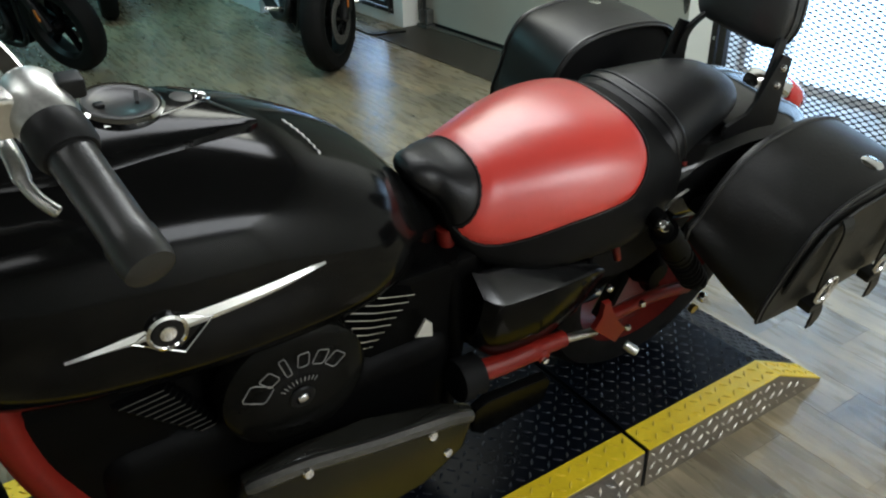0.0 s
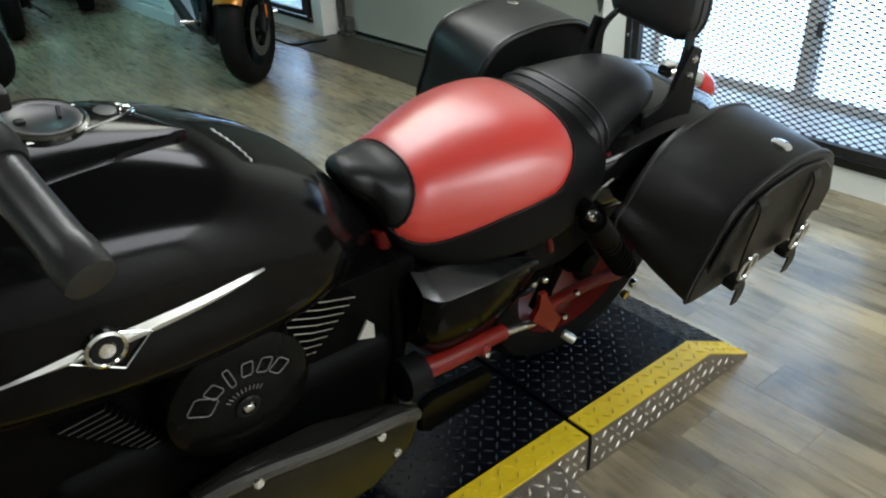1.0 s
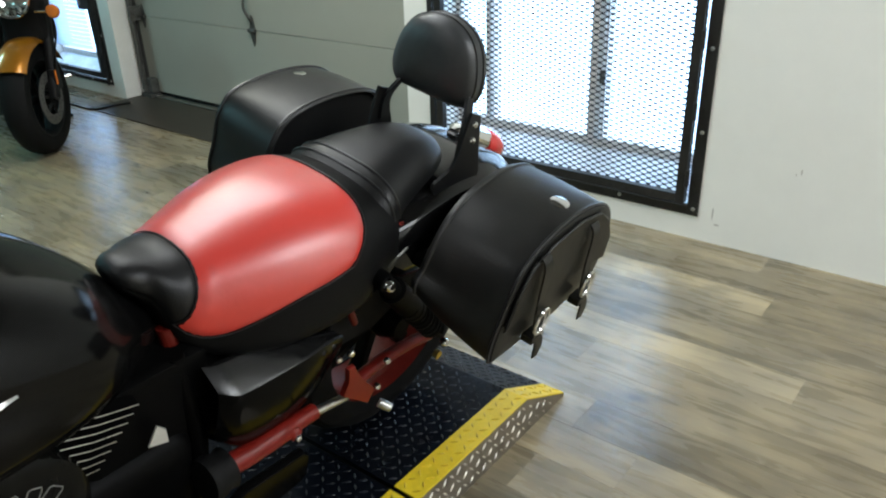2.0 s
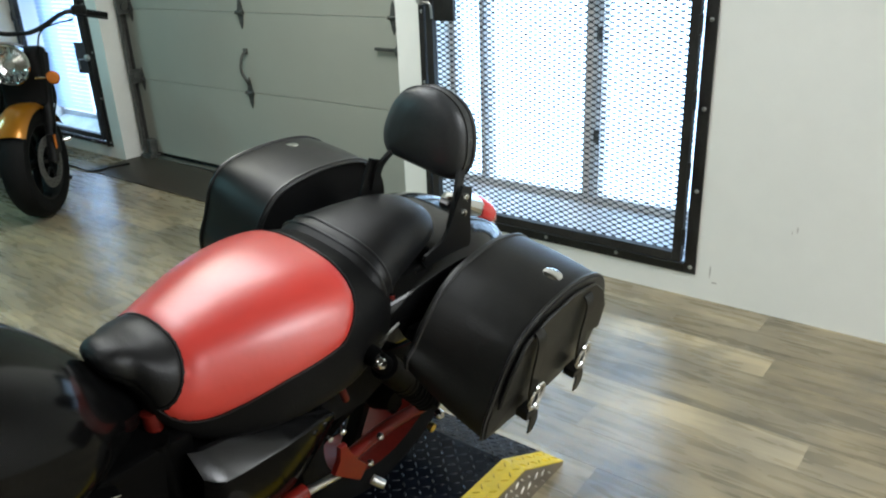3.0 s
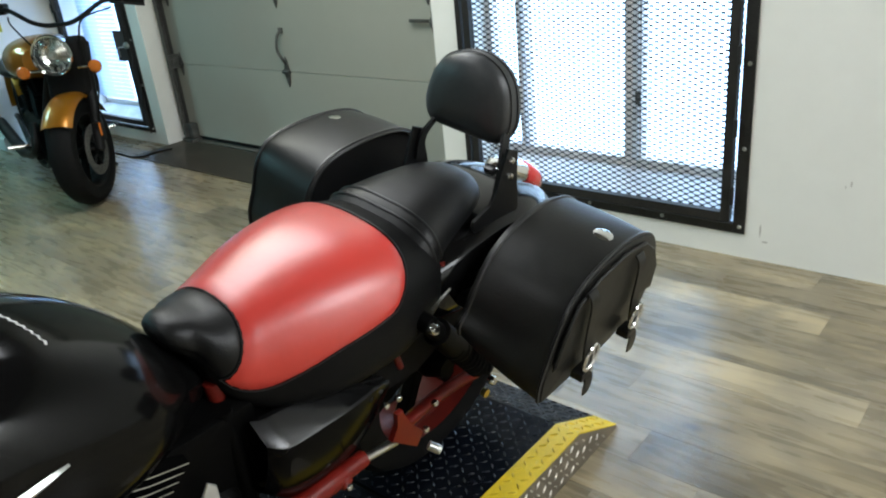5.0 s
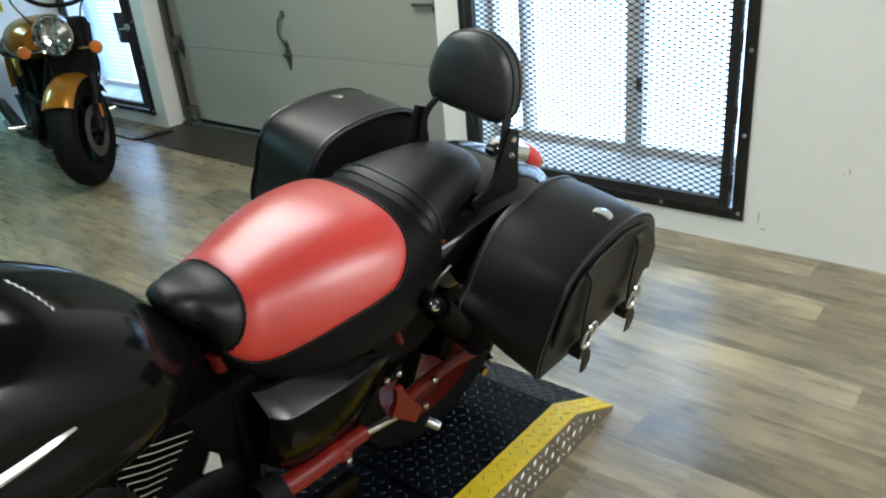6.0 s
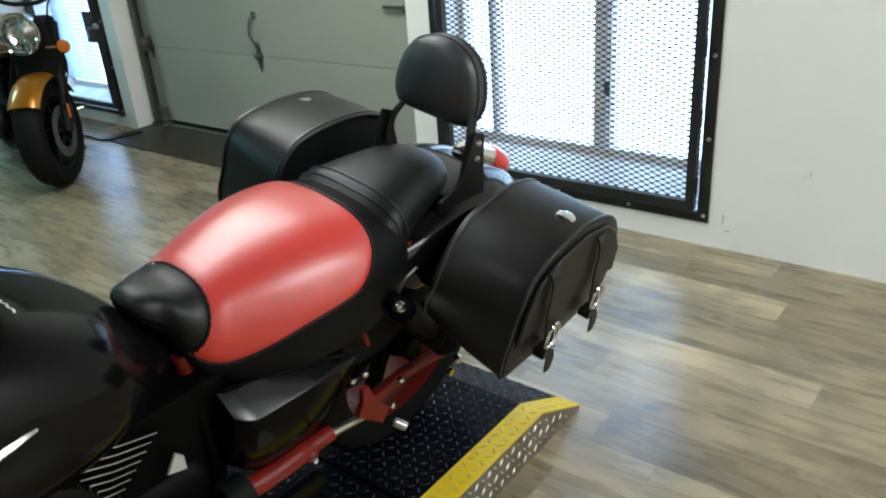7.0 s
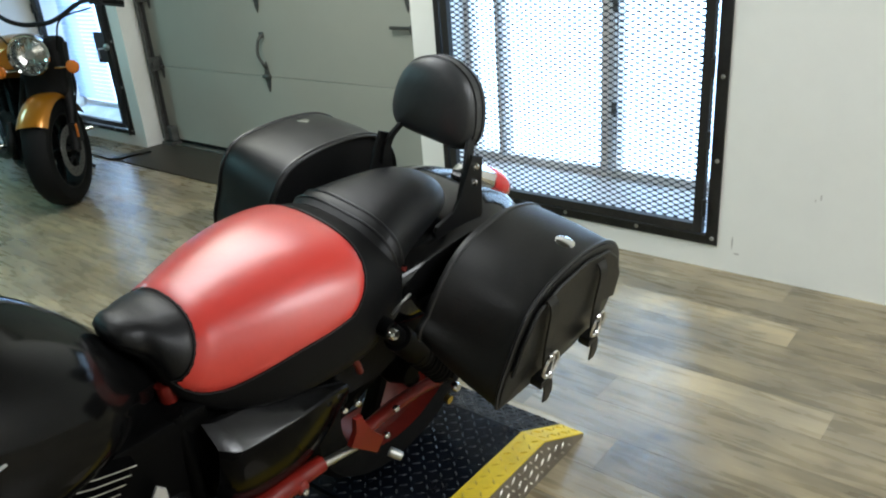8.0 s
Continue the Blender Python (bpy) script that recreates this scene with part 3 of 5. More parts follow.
def lozenges(bm, u0, u1, v0, v1, place, pitch=0.0265, long=0.0130, wide=0.0036, high=0.0034):
    """Raised bars of tread plate, in alternating directions."""
    nu, nv = max(1, int((u1 - u0) / pitch)), max(1, int((v1 - v0) / pitch))
    for i in range(nu):
        for j in range(nv):
            cu, cv = u0 + (i + 0.5) * (u1 - u0) / nu, v0 + (j + 0.5) * (v1 - v0) / nv
            a = radians(45 if (i + j) % 2 else -45)
            c, s = math.cos(a), math.sin(a)
            pts = []
            for du, dv, h in ((-long, 0, 0), (0, -wide, 0), (long, 0, 0), (0, wide, 0), (-long * 0.45, 0, high), (long * 0.45, 0, high)):
                pts.append(bm.verts.new(place(cu + du * c - dv * s, cv + du * s + dv * c, h)))
            p = pts
            for f in ((0, 1, 5, 4), (1, 2, 5), (2, 3, 4, 5), (3, 0, 4)):
                bm.faces.new([p[k] for k in f])
    return bm


def ramp_z(x):
    return H if x <= RX0 else H + (0.014 - H) * (x - RX0) / (RX1 - RX0)


def plate(name, u0, u1, v0, v1, place, material, parent, label=""):
    """A sheet of tread plate over a rectangle of (u, v), 4 mm thick."""
    bm = bmesh.new()
    prism(bm, [(u0, v0), (u1, v0), (u1, v1), (u0, v1)], lambda u, v: place(u, v, -0.004), lambda u, v: place(u, v, 0))
    ob = part(name, bm, material, parent, label, smooth=False)
    bars = part("tread", lozenges(bmesh.new(), u0 + 0.003, u1 - 0.003, v0 + 0.003, v1 - 0.003, place), WORN[material.name], ob, smooth=False)
    bars["kind"] = "stuff"
    return ob


def lift_piece(x0, x1, label, ramp=False):
    lift = thing("motorcycle_lift", Matrix.Identity(4), label, "motorcycle lift")

    def top(u, v, h):
        if ramp and u > RX0:
            k = (H - 0.014) / (RX1 - RX0)
            return (u + h * k, v, ramp_z(u) + h)
        return (u, v, H + h)
    spans = [(x0, min(x1, RX0))] + ([(RX0 + 0.001, RX1)] if ramp else [])
    for a, b in spans:
        plate("deck", a, b, LY0 + BW + 0.001, LY1 - BW - 0.001, top, DECK, lift, "black painted tread plate deck tinted with sky blue")
        plate("edge_strip", a, b, LY0, LY0 + BW, top, YELLOW, lift, "yellow painted tread plate edge")
        plate("edge_strip", a, b, LY1 - BW, LY1, top, YELLOW, lift, "yellow painted tread plate edge")
    outline = [(x0, 0.0), (RX1 if ramp else x1, 0.0)] + ([(RX1, 0.010), (RX0, H - 0.0045)] if ramp else [(x1, H - 0.0045)]) + [(x0, H - 0.0045)]
    for y, s in ((LY0, 1), (LY1, -1)):
        bm = prism(bmesh.new(), outline, lambda u, v: (u, y, v), lambda u, v: (u, y + s * 0.004, v))
        skirt = part("side_skirt", bm, TREAD, lift, "bare metal tread plate side", smooth=False)
        if s > 0:
            bars = lozenges(bmesh.new(), x0 + 0.003, min(x1, RX0) - 0.003, 0.006, H - 0.008, lambda u, v, h: (u, y - h, v))
            if ramp:
                for i in range(6):
                    a = RX0 + i * 0.036
                    if ramp_z(a + 0.036) > 0.03:
                        lozenges(bars, a, a + 0.036, 0.004, ramp_z(a + 0.036) - 0.004, lambda u, v, h: (u, y - h, v))
            part("tread", bars, WORN[TREAD.name], skirt, smooth=False)["kind"] = "stuff"
    if ramp:
        part("underframe", box(bmesh.new(), x0 + 0.01, RX0, LY0 + 0.01, LY1 - 0.01, 0.0, H - 0.02), SATIN_BLACK, lift, smooth=False)
    else:
        part("underframe", box(bmesh.new(), x0, x1 - 0.005, LY0 + 0.01, LY1 - 0.01, 0.0, H - 0.02), SATIN_BLACK, lift, smooth=False)
    return lift


lift = lift_piece(-1.35, 1.036, "black and yellow tread plate lift table, lowered")
lift_piece(1.050, RX1, "black and yellow tread plate approach ramp against the lift", True)
# dark gap strip and the folded side tab
part("gap_strip", box(bmesh.new(), 1.0365, 1.0495, LY0 + 0.004, LY1 - 0.004, 0.0, H - 0.012), RUBBER, lift, "black strip in the joint")
tab = plate("side_tab", 0.78, 0.93, 0.80, 0.943, lambda u, v, h: (u, v, 0.066 + h + (v - 0.8) * 0.25), TREAD, lift, "bare metal tread plate tab")
part("tab_edge", tube(bmesh.new(), [(0.78, 0.80, 0.062), (0.93, 0.80, 0.062)], 0.008, 10), TREAD, lift, "rolled tab edge")

# ---- the black cruiser on the lift ----
LEAN_DEG = 13.0
bike = thing("motorcycle", pose(0, 1.307, 0.13, LEAN_DEG), "gloss black cruiser motorcycle with red seat leaning on a lift", "motorcycle")
WHEEL_R, AXLE_X, AXLE_Z = 0.322, 1.25, 0.305


def se(phi, e):
    """Superellipse unit point at an angle from the top."""
    s, c = math.sin(phi), math.cos(phi)
    return math.copysign(abs(s) ** e, s), math.copysign(abs(c) ** e, c)


def loft(table, e_top=0.8, e_low=0.7, n=40, steps=48, ends=True):
    """A body along x from rows (x, crown z, half width, z of widest, low z)."""
    rows = []
    for i in range(steps + 1):
        x = table[0][0] + (table[-1][0] - table[0][0]) * i / steps
        zc, w, zm, zb = lerp_table(table, x)
        r = []
        for k in range(n):
            a = k * math.tau / n
            s, c = se(a, e_top if math.cos(a) >= 0 else e_low)
            r.append((x, w * s, zm + c * ((zc - zm) if c >= 0 else (zm - zb))))
        rows.append(r)
    bm = bmesh.new()
    vs = grid_skin(bm, rows, True)
    if ends:
        bm.faces.new(vs[0][::-1])
        bm.faces.new(vs[-1])
    return bm


def on_loft(table, x, phi, e_top=0.8, off=0.0):
    zc, w, zm, zb = lerp_table(table, x)
    s, c = se(phi, e_top)
    sg, cg = se(phi, 2 - e_top)
    nrm = Vector((0, sg / max(w, 0.01), cg / max(zc - zm, 0.01))).normalized()
    return Vector((x, w * s, zm + c * (zc - zm))) + nrm * off


# rows: x, crown z, half width, z of widest, low z
SEAT_E = 0.78  # how full the seat's shoulders are
SEAT = [(0.554, 0.752, 0.016, 0.745, 0.738), (0.559, 0.760, 0.032, 0.739, 0.729), (0.578, 0.764, 0.048, 0.723, 0.711), (0.598, 0.762, 0.061, 0.703, 0.688), (0.613, 0.759, 0.089, 0.660, 0.639), (0.64, 0.755, 0.113, 0.630, 0.602), (0.68, 0.757, 0.132, 0.612, 0.568), (0.73, 0.769, 0.154, 0.603, 0.550),
        (0.80, 0.786, 0.179, 0.603, 0.545), (0.88, 0.795, 0.196, 0.610, 0.550), (0.96, 0.792, 0.201, 0.622, 0.560), (1.03, 0.779, 0.189, 0.638, 0.572), (1.09, 0.762, 0.170, 0.645, 0.590), (1.12, 0.742, 0.148, 0.652, 0.61)]
seat = part("seat", loft(SEAT, SEAT_E, 0.6, steps=72), SHADED_VINYL, bike, "black vinyl rider seat")


def seat_pt(x, v, off):
    """A place on the seat: v runs from -1 to 1 between the panel's side edges, which climb to the rear."""
    reach = lerp_table([(0.54, 89), (0.62, 88), (0.68, 85), (0.73, 80), (0.80, 74.5), (0.88, 71.5), (0.95, 68), (1.03, 64)], x)[0]
    return on_loft(SEAT, x, v * radians(reach), SEAT_E, off)


def patch(name, x_front, x_back, off, material, parent, label, nu=26, nv=44, rim=0.006):
    """A sewn panel that lies over the seat, its rim turned down to it."""
    bm = bmesh.new()
    rows = []
    for j in range(nv + 1):
        v = -1 + 2 * j / nv
        a, b = x_front(v), x_back(v)
        r = []
        for i in range(nu + 1):
            u = i / nu
            edge = min(u * (b - a), (1 - u) * (b - a), (1 - abs(v)) * 0.2)
            o = off * math.sin(min(1.0, edge / rim) * math.pi / 2) - 0.0015 * (edge < 1e-6)
            r.append(seat_pt(a + (b - a) * u, v, o))
        rows.append(r)
    grid_skin(bm, rows)
    return part(name, bm, material, parent, label)


def red_front(v):
    return 0.676 - 0.060 * v * v - 0.004 * abs(v)


def red_back(v):
    return 1.012 - 0.040 * v * v - 0.045 * abs(v) ** 6


patch("red_panel", red_front, red_back, 0.004, RED_LEATHER, seat, "glossy red vinyl seat panel")
patch("nose_pad", lambda v: 0.5545, lambda v: red_front(v) - 0.001, 0.004, BLACK_LEATHER, seat, "black vinyl seat nose", rim=0.022)
for name, fn in (("front_seam", red_front), ("back_seam", lambda v: red_back(v) + 0.002)):
    pts = [seat_pt(fn(v), v, 0.002) for v in [-1 + k / 20 for k in range(41)]]
    part(name, tube(bmesh.new(), pts, 0.0010, 6), PIPING, seat)
for v in (-1, 1):
    pts = [seat_pt(red_front(v) + (red_back(v) - red_front(v)) * k / 20, v, 0.001) for k in range(21)]
    part("side_seam", tube(bmesh.new(), pts, 0.0012, 6), PIPING, seat)

PILLION = [(1.060, 0.772, 0.146, 0.690, 0.63), (1.085, 0.788, 0.152, 0.690, 0.63), (1.14, 0.799, 0.136, 0.698, 0.64), (1.20, 0.804, 0.120, 0.708, 0.65), (1.27, 0.802, 0.101, 0.718, 0.67), (1.325, 0.788, 0.076, 0.724, 0.68), (1.355, 0.764, 0.046, 0.725, 0.69), (1.366, 0.738, 0.02, 0.720, 0.70)]
pillion = part("pillion_pad", loft(PILLION, 0.72, 0.6, steps=40), BLACK_LEATHER, bike, "black vinyl passenger seat")
for xo in (1.074, 1.096):
    pts = [on_loft(PILLION, xo + 0.012 * (v * v), v * radians(88), 0.72, 0.0005) for v in [-1 + k / 15 for k in range(31)]]
    part("seam", tube(bmesh.new(), pts, 0.0028, 6), PIPING, pillion)

# tank
TANK = [(-0.24, 0.85, 0.09, 0.76, 0.68), (-0.16, 0.895, 0.160, 0.74, 0.62), (-0.05, 0.920, 0.205, 0.72, 0.60), (0.08, 0.930, 0.224, 0.715, 0.59), (0.20, 0.922, 0.229, 0.71, 0.585), (0.30, 0.896, 0.222, 0.70, 0.585),
        (0.40, 0.852, 0.204, 0.685, 0.585), (0.48, 0.804, 0.174, 0.672, 0.59), (0.54, 0.750, 0.134, 0.655, 0.595), (0.580, 0.704, 0.104, 0.640, 0.60), (0.615, 0.668, 0.074, 0.630, 0.605), (0.632, 0.648, 0.050, 0.630, 0.612)]
tank = part("tank", loft(TANK, 0.86, 0.75, n=56, steps=56), TANK_PAINT, bike, "gloss black teardrop fuel tank")
tank.location = (0, 0.028, 0)


def tank_at(x, z, off=0.002):
    """A place on the tank's near flank at that x and height."""
    zc, w, zm, zb = lerp_table(TANK, x)
    if z >= zm:
        c = min(1.0, (z - zm) / (zc - zm))
        phi = math.acos(c ** (1 / 0.86))
        return Vector((x, -w * math.sin(phi) ** 0.86 - off, z))
    c = min(1.0, (zm - z) / (zm - zb))
    phi = math.acos(c ** (1 / 0.75))
    return Vector((x, -w * math.sin(phi) ** 0.75 - off, z))


def tank_top(x, y):
    """Height of the tank's upper skin."""
    zc, w, zm, zb = lerp_table(TANK, x)
    phi = math.asin(min(1.0, (abs(y) / w) ** (1 / 0.86)))
    return zm + (zc - zm) * math.cos(phi) ** 0.86


def console_half(x):
    return lerp_table([(-0.2, 0.04), (-0.1, 0.080), (0.04, 0.118), (0.09, 0.116), (0.174, 0.098), (0.24, 0.060), (0.295, 0.018), (0.308, 0.003)], x)[0]


def console_mid(x):
    return lerp_table([(-0.2, 0.008), (0.14, 0.008), (0.22, -0.006), (0.308, -0.032)], x)[0]


def console_pt(x, v, up=0.0):
    y = console_mid(x) + console_half(x) * v
    return (x, y, tank_top(x, y) + 0.007 + 0.005 * (1 - v * v) + up)


bm = bmesh.new()
rows = []
for i in range(41):
    x = -0.2 + 0.508 * i / 40
    r = []
    for k in range(19):
        v = -1 + 2 * k / 18
        p = console_pt(x, v, -0.002 if k in (1, 17) else 0.0)
        r.append((p[0], p[1], p[2] - 0.02) if k in (0, 18) else p)
    rows.append(r)
grid_skin(bm, rows)
console = part("console", bm, CONSOLE_BLACK, tank, "black tank console")
# the near lip's shadow gap, laid in as a black strip
pts = [console_pt(-0.2 + 0.508 * k / 30, -1.02, -0.012) for k in range(31)]
part("lip_shadow", tube(bmesh.new(), pts, 0.003, 6), RUBBER, tank, "black line for the shadow gap under the console")
cx0, cy0 = 0.142, 0.010
cz = console_pt(cx0, 0.0)[2]
slope = Vector((0.10, -0.02, 1)).normalized()
bm = lathe(bmesh.new(), [(0.054, -0.003), (0.055, 0.003), (0.051, 0.0065), (0.047, 0.004)], (cx0, cy0, cz), slope, 40)
part("cap_ring", bm, CHROME, tank, "polished metal filler ring")
bm = lathe(bmesh.new(), [(0.0475, 0.002), (0.0465, 0.006), (0.036, 0.0068), (0.034, 0.0055), (0, 0.0058)], (cx0, cy0, cz), slope, 40)
part("fuel_cap", bm, CAP_PLATE, tank, "dark brown filler cap")
bm = tube(bmesh.new(), [(cx0 + 0.018, cy0 - 0.016, cz + 0.008), (cx0 + 0.024, cy0 + 0.014, cz + 0.008)], 0.0025, 6)
part("cap_slot", bm, SATIN_BLACK, tank, "black cap slot")
bm = box(bmesh.new(), cx0 - 0.034, cx0 - 0.020, cy0 - 0.014, cy0 - 0.002, cz + 0.006, cz + 0.013, 0.003)
part("cap_latch", bm, SATIN_BLACK, tank, "black cap latch")
trim = [(0.110, -0.036), (0.150, -0.036), (0.20, -0.018), (0.24, 0.006), (0.262, 0.024), (0.252, 0.040), (0.215, 0.056)]
bm = tube(bmesh.new(), smooth_path([(a, b, tank_top(a, b) + 0.012) for a, b in trim]), 0.0022, 6)
part("console_trim", bm, CHROME, tank, "thin chrome trim line")
part("warning_lamp", lathe(bmesh.new(), [(0.009, 0), (0.009, 0.004), (0.005, 0.007), (0, 0.008)], (0.250, 0.026, tank_top(0.25, 0.026) + 0.010), (0, 0, 1), 14), CHROME, tank, "small chrome warning lamp")
bm = lathe(bmesh.new(), [(0.016, 0), (0.015, 0.003), (0, 0.004)], (0.222, 0.020, tank_top(0.222, 0.020) + 0.010), (0.1, 0, 1), 20)
part("console_window", bm, CAP_PLATE, tank, "dark oval console window")

# winged badge on the flank
bm = bmesh.new()
SPEAR = [(-0.015, 0.0015), (0.02, 0.005), (0.06, 0.009), (0.13, 0.0125), (0.17, 0.0120), (0.24, 0.0095), (0.30, 0.006), (0.327, 0.0012)]
rows = []
for i in range(41):
    x = -0.015 + 0.342 * i / 40
    h = 0.78 * lerp_table(SPEAR, x)[0]
    zc = 0.746 + 0.066 * (x + 0.015) / 0.342 - 0.055 * (x + 0.015) / 0.342 * 0.75 + 0.005 * math.sin(math.pi * (x + 0.015) / 0.342)
    r = []
    for k in range(7):
        v = -1 + k / 3
        p = tank_at(x, zc + h * v, 0.0015 + 0.004 * (1 - abs(v)))
        r.append(p)
    rows.append(r)
grid_skin(bm, rows)
spear = part("tank_badge", bm, SPEAR_METAL, tank, "chrome spear-shaped tank badge")
c = tank_at(0.103, 0.757, 0.004)
nrm = Vector((0, -1, 0.12)).normalized()
bm = lathe(bmesh.new(), [(0.026, -0.004), (0.026, 0.004), (0.022, 0.006), (0.020, 0.004), (0.011, 0.004), (0.010, 0.0065), (0, 0.0075)], c, nrm, 32)
part("badge_disc", bm, CHROME, tank, "round chrome badge")
bm = lathe(bmesh.new(), [(0.020, 0.0042), (0.0195, 0.0048), (0.0118, 0.0048), (0.0112, 0.0042)], c, nrm, 32)
part("badge_enamel", bm, BLACK_PAINT, tank, "black enamel ring")
bm = bmesh.new()
dia = [tank_at(0.06, 0.752, 0.004), tank_at(0.11, 0.778, 0.004), tank_at(0.16, 0.760, 0.004), tank_at(0.12, 0.716, 0.004)]
tube(bm, [p for p in dia], 0.002, 6, closed=True)
part("badge_outline", bm, CHROME, tank, "thin chrome outline")
# thin silver flourish on the tank top
pts = []
for k in range(40):
    t = k / 39
    x = 0.360 + 0.024 * t + 0.0012 * math.sin(k * 1.1) + 0.003 * math.sin(t * math.pi)
    y = 0.004 - 0.082 * t
    pts.append((x, y, tank_top(x, y) + 0.0006))
part("pinstripe", tube(bmesh.new(), pts, [0.0007 + 0.0012 * abs(math.sin(k * 0.55)) for k in range(40)], 5), LETTER, tank, "silver scroll pinstripe")
# engine: two finned cylinders, crankcase, round cover
eng = part("crankcase", box(bmesh.new(), -0.02, 0.62, -0.15, 0.15, 0.13, 0.47, 0.05, 4), ENGINE, bike, "black engine crankcase")


def cylinder(cx, cz, tilt, n, half_x, y0, edge):
    """A finned cylinder: thin plates with bright machined edges."""
    m = Matrix.Translation((cx, 0, cz)) @ Matrix.Rotation(radians(tilt), 4, "Y")
    bm = box(bmesh.new(), -half_x * 0.72, half_x * 0.72, -0.11, 0.11, -0.10, 0.14, 0.02)
    bmesh.ops.transform(bm, matrix=m, verts=bm.verts)
    cyl = part("cylinder", bm, ENGINE, bike, "black finned engine cylinder")
    for k in range(n):
        z = -0.058 + k * 0.0155
        w = half_x * (0.38 + 0.62 * k / n)
        out = [(-w, 0.11), (-w, y0 + 0.03), (-w * 0.94, y0 + 0.004), (0, y0), (w * 0.94, y0 + 0.004), (w, y0 + 0.03), (w, 0.11)]
        bm = prism(bmesh.new(), out, lambda a, b: m @ Vector((a, b, z)), lambda a, b: m @ Vector((a, b, z + 0.0045)))
        part("fin", bm, ENGINE, cyl, smooth=False)
        bm = tube(bmesh.new(), [m @ Vector((a, b, z + 0.003)) for a, b in out[2:5]], 0.0010, 6)
        part("fin_edge", bm, edge, cyl, "bright machined fin edge")


cylinder(0.425, 0.575, 20, 8, 0.078, -0.15, BRUSHED)
front_cyl = part("cylinder", box(bmesh.new(), 0.03, 0.16, -0.115, 0.11, 0.44, 0.60, 0.02), ENGINE, bike, "black finned engine cylinder")
for k in range(11):  # fins of the front cylinder step back as they go down
    z, xa, xb = 0.576 - 0.0112 * k, 0.024 + 0.0105 * k, 0.103 + 0.0066 * k
    out = [(xa, 0.10), (xa, -0.132), (xa + 0.008, -0.140), (xb - 0.008, -0.140), (xb, -0.132), (xb, 0.10)]
    bm = prism(bmesh.new(), out, lambda a, b: (a, b, z + (a - xa) * 0.12), lambda a, b: (a, b, z + (a - xa) * 0.12 + 0.004))
    part("fin", bm, ENGINE, front_cyl, smooth=False)
    bm = tube(bmesh.new(), [(a, b - 0.001, z + (a - xa) * 0.12 + 0.003) for a, b in out[2:4]], 0.0007, 6)
    part("fin_edge", bm, DULL_METAL, front_cyl, "machined fin edge")
cover = part("air_cover", lathe(bmesh.new(), [(0, -0.05), (0.119, -0.05), (0.123, -0.02), (0.119, 0.004), (0.107, 0.014), (0.06, 0.021), (0, 0.023)], (0.285, -0.165, 0.520), (0, -1, 0.06), 48), DARK_GLOSS, bike, "round gloss black cover with silver marks")
for k, (span, tall) in enumerate(((0.017, 0.021), (0.011, 0.014), (0.005, 0.021), (0.009, 0.014), (0.010, 0.014), (0.012, 0.014))):
    a = radians(150 - k * 21)
    c = Vector((0.285 + 0.080 * math.cos(a), -0.1862, 0.515 + 0.080 * math.sin(a)))
    d = Vector((math.cos(a), 0, math.sin(a)))
    e = Vector((-math.sin(a), 0, math.cos(a)))
    box_pts = [c + d * (tall * p) + e * (span * q) for p, q in ((-1, 0.75), (-0.8, 1), (0.8, 1), (1, 0.7), (1, -0.8), (0.7, -1), (-0.7, -1), (-1, -0.7))]
    part("mark", tube(bmesh.new(), box_pts, 0.0009, 5, closed=True), FAINT, cover, "silver outlined mark")
for k in range(10):
    a = radians(140 - k * 9.5)
    c = Vector((0.285 + 0.040 * math.cos(a), -0.1885, 0.515 + 0.040 * math.sin(a)))
    d = Vector((math.cos(a), 0, math.sin(a))) * 0.0045
    part("mark", tube(bmesh.new(), [c - d, c + d], 0.0009, 5), FAINT, cover, "small silver bar")
bolt("centre_bolt", (0.285, -0.190, 0.515), (0, -1, 0), 0.011, cover)
bm = lathe(bmesh.new(), [(0.022, 0), (0.020, 0.003), (0.012, 0.004)], (0.285, -0.1885, 0.515), (0, -1, 0), 24)
part("centre_washer", bm, SATIN_BLACK, cover)

# bright plate added for the pale patch between the engine parts
bm = prism(bmesh.new(), [(0.515, 0.500), (0.532, 0.538), (0.548, 0.520), (0.552, 0.486)], lambda a, b: (a, -0.146, b), lambda a, b: (a, -0.152, b), 0.0015, 1)
part("bright_plate", bm, SPEAR_METAL, eng, "small bright plate among the engine parts")

# lower engine cover with its polished ledge and bolts
out = [(0.14, 0.30), (0.17, 0.40), (0.26, 0.415), (0.40, 0.385), (0.55, 0.355), (0.62, 0.315), (0.61, 0.22), (0.52, 0.15), (0.36, 0.13), (0.22, 0.16)]
bm = prism(bmesh.new(), out, lambda a, b: (a, -0.185, b), lambda a, b: (a, -0.235, b), 0.026, 5)
case = part("clutch_cover", bm, CASE_LACQUER, bike, "gloss dark engine side cover")
bm = tube(bmesh.new(), smooth_path([(0.17, -0.225, 0.395), (0.27, -0.236, 0.405), (0.40, -0.238, 0.377), (0.55, -0.236, 0.347), (0.61, -0.225, 0.31)]), [0.008] + [0.013] * 23 + [0.008], 8)
part("cover_ledge", bm, DULL_METAL, case, "dull metal ledge")
for p in ((0.265, -0.248, 0.402), (0.505, -0.25, 0.345), (0.20, -0.235, 0.25), (0.56, -0.235, 0.24)):
    bolt("bolt", p, (0, -1, 0.3), 0.011, case)
out = [(0.660, 0.245), (0.690, 0.262), (0.845, 0.250), (0.862, 0.228), (0.858, 0.172), (0.840, 0.160), (0.690, 0.150), (0.665, 0.170)]
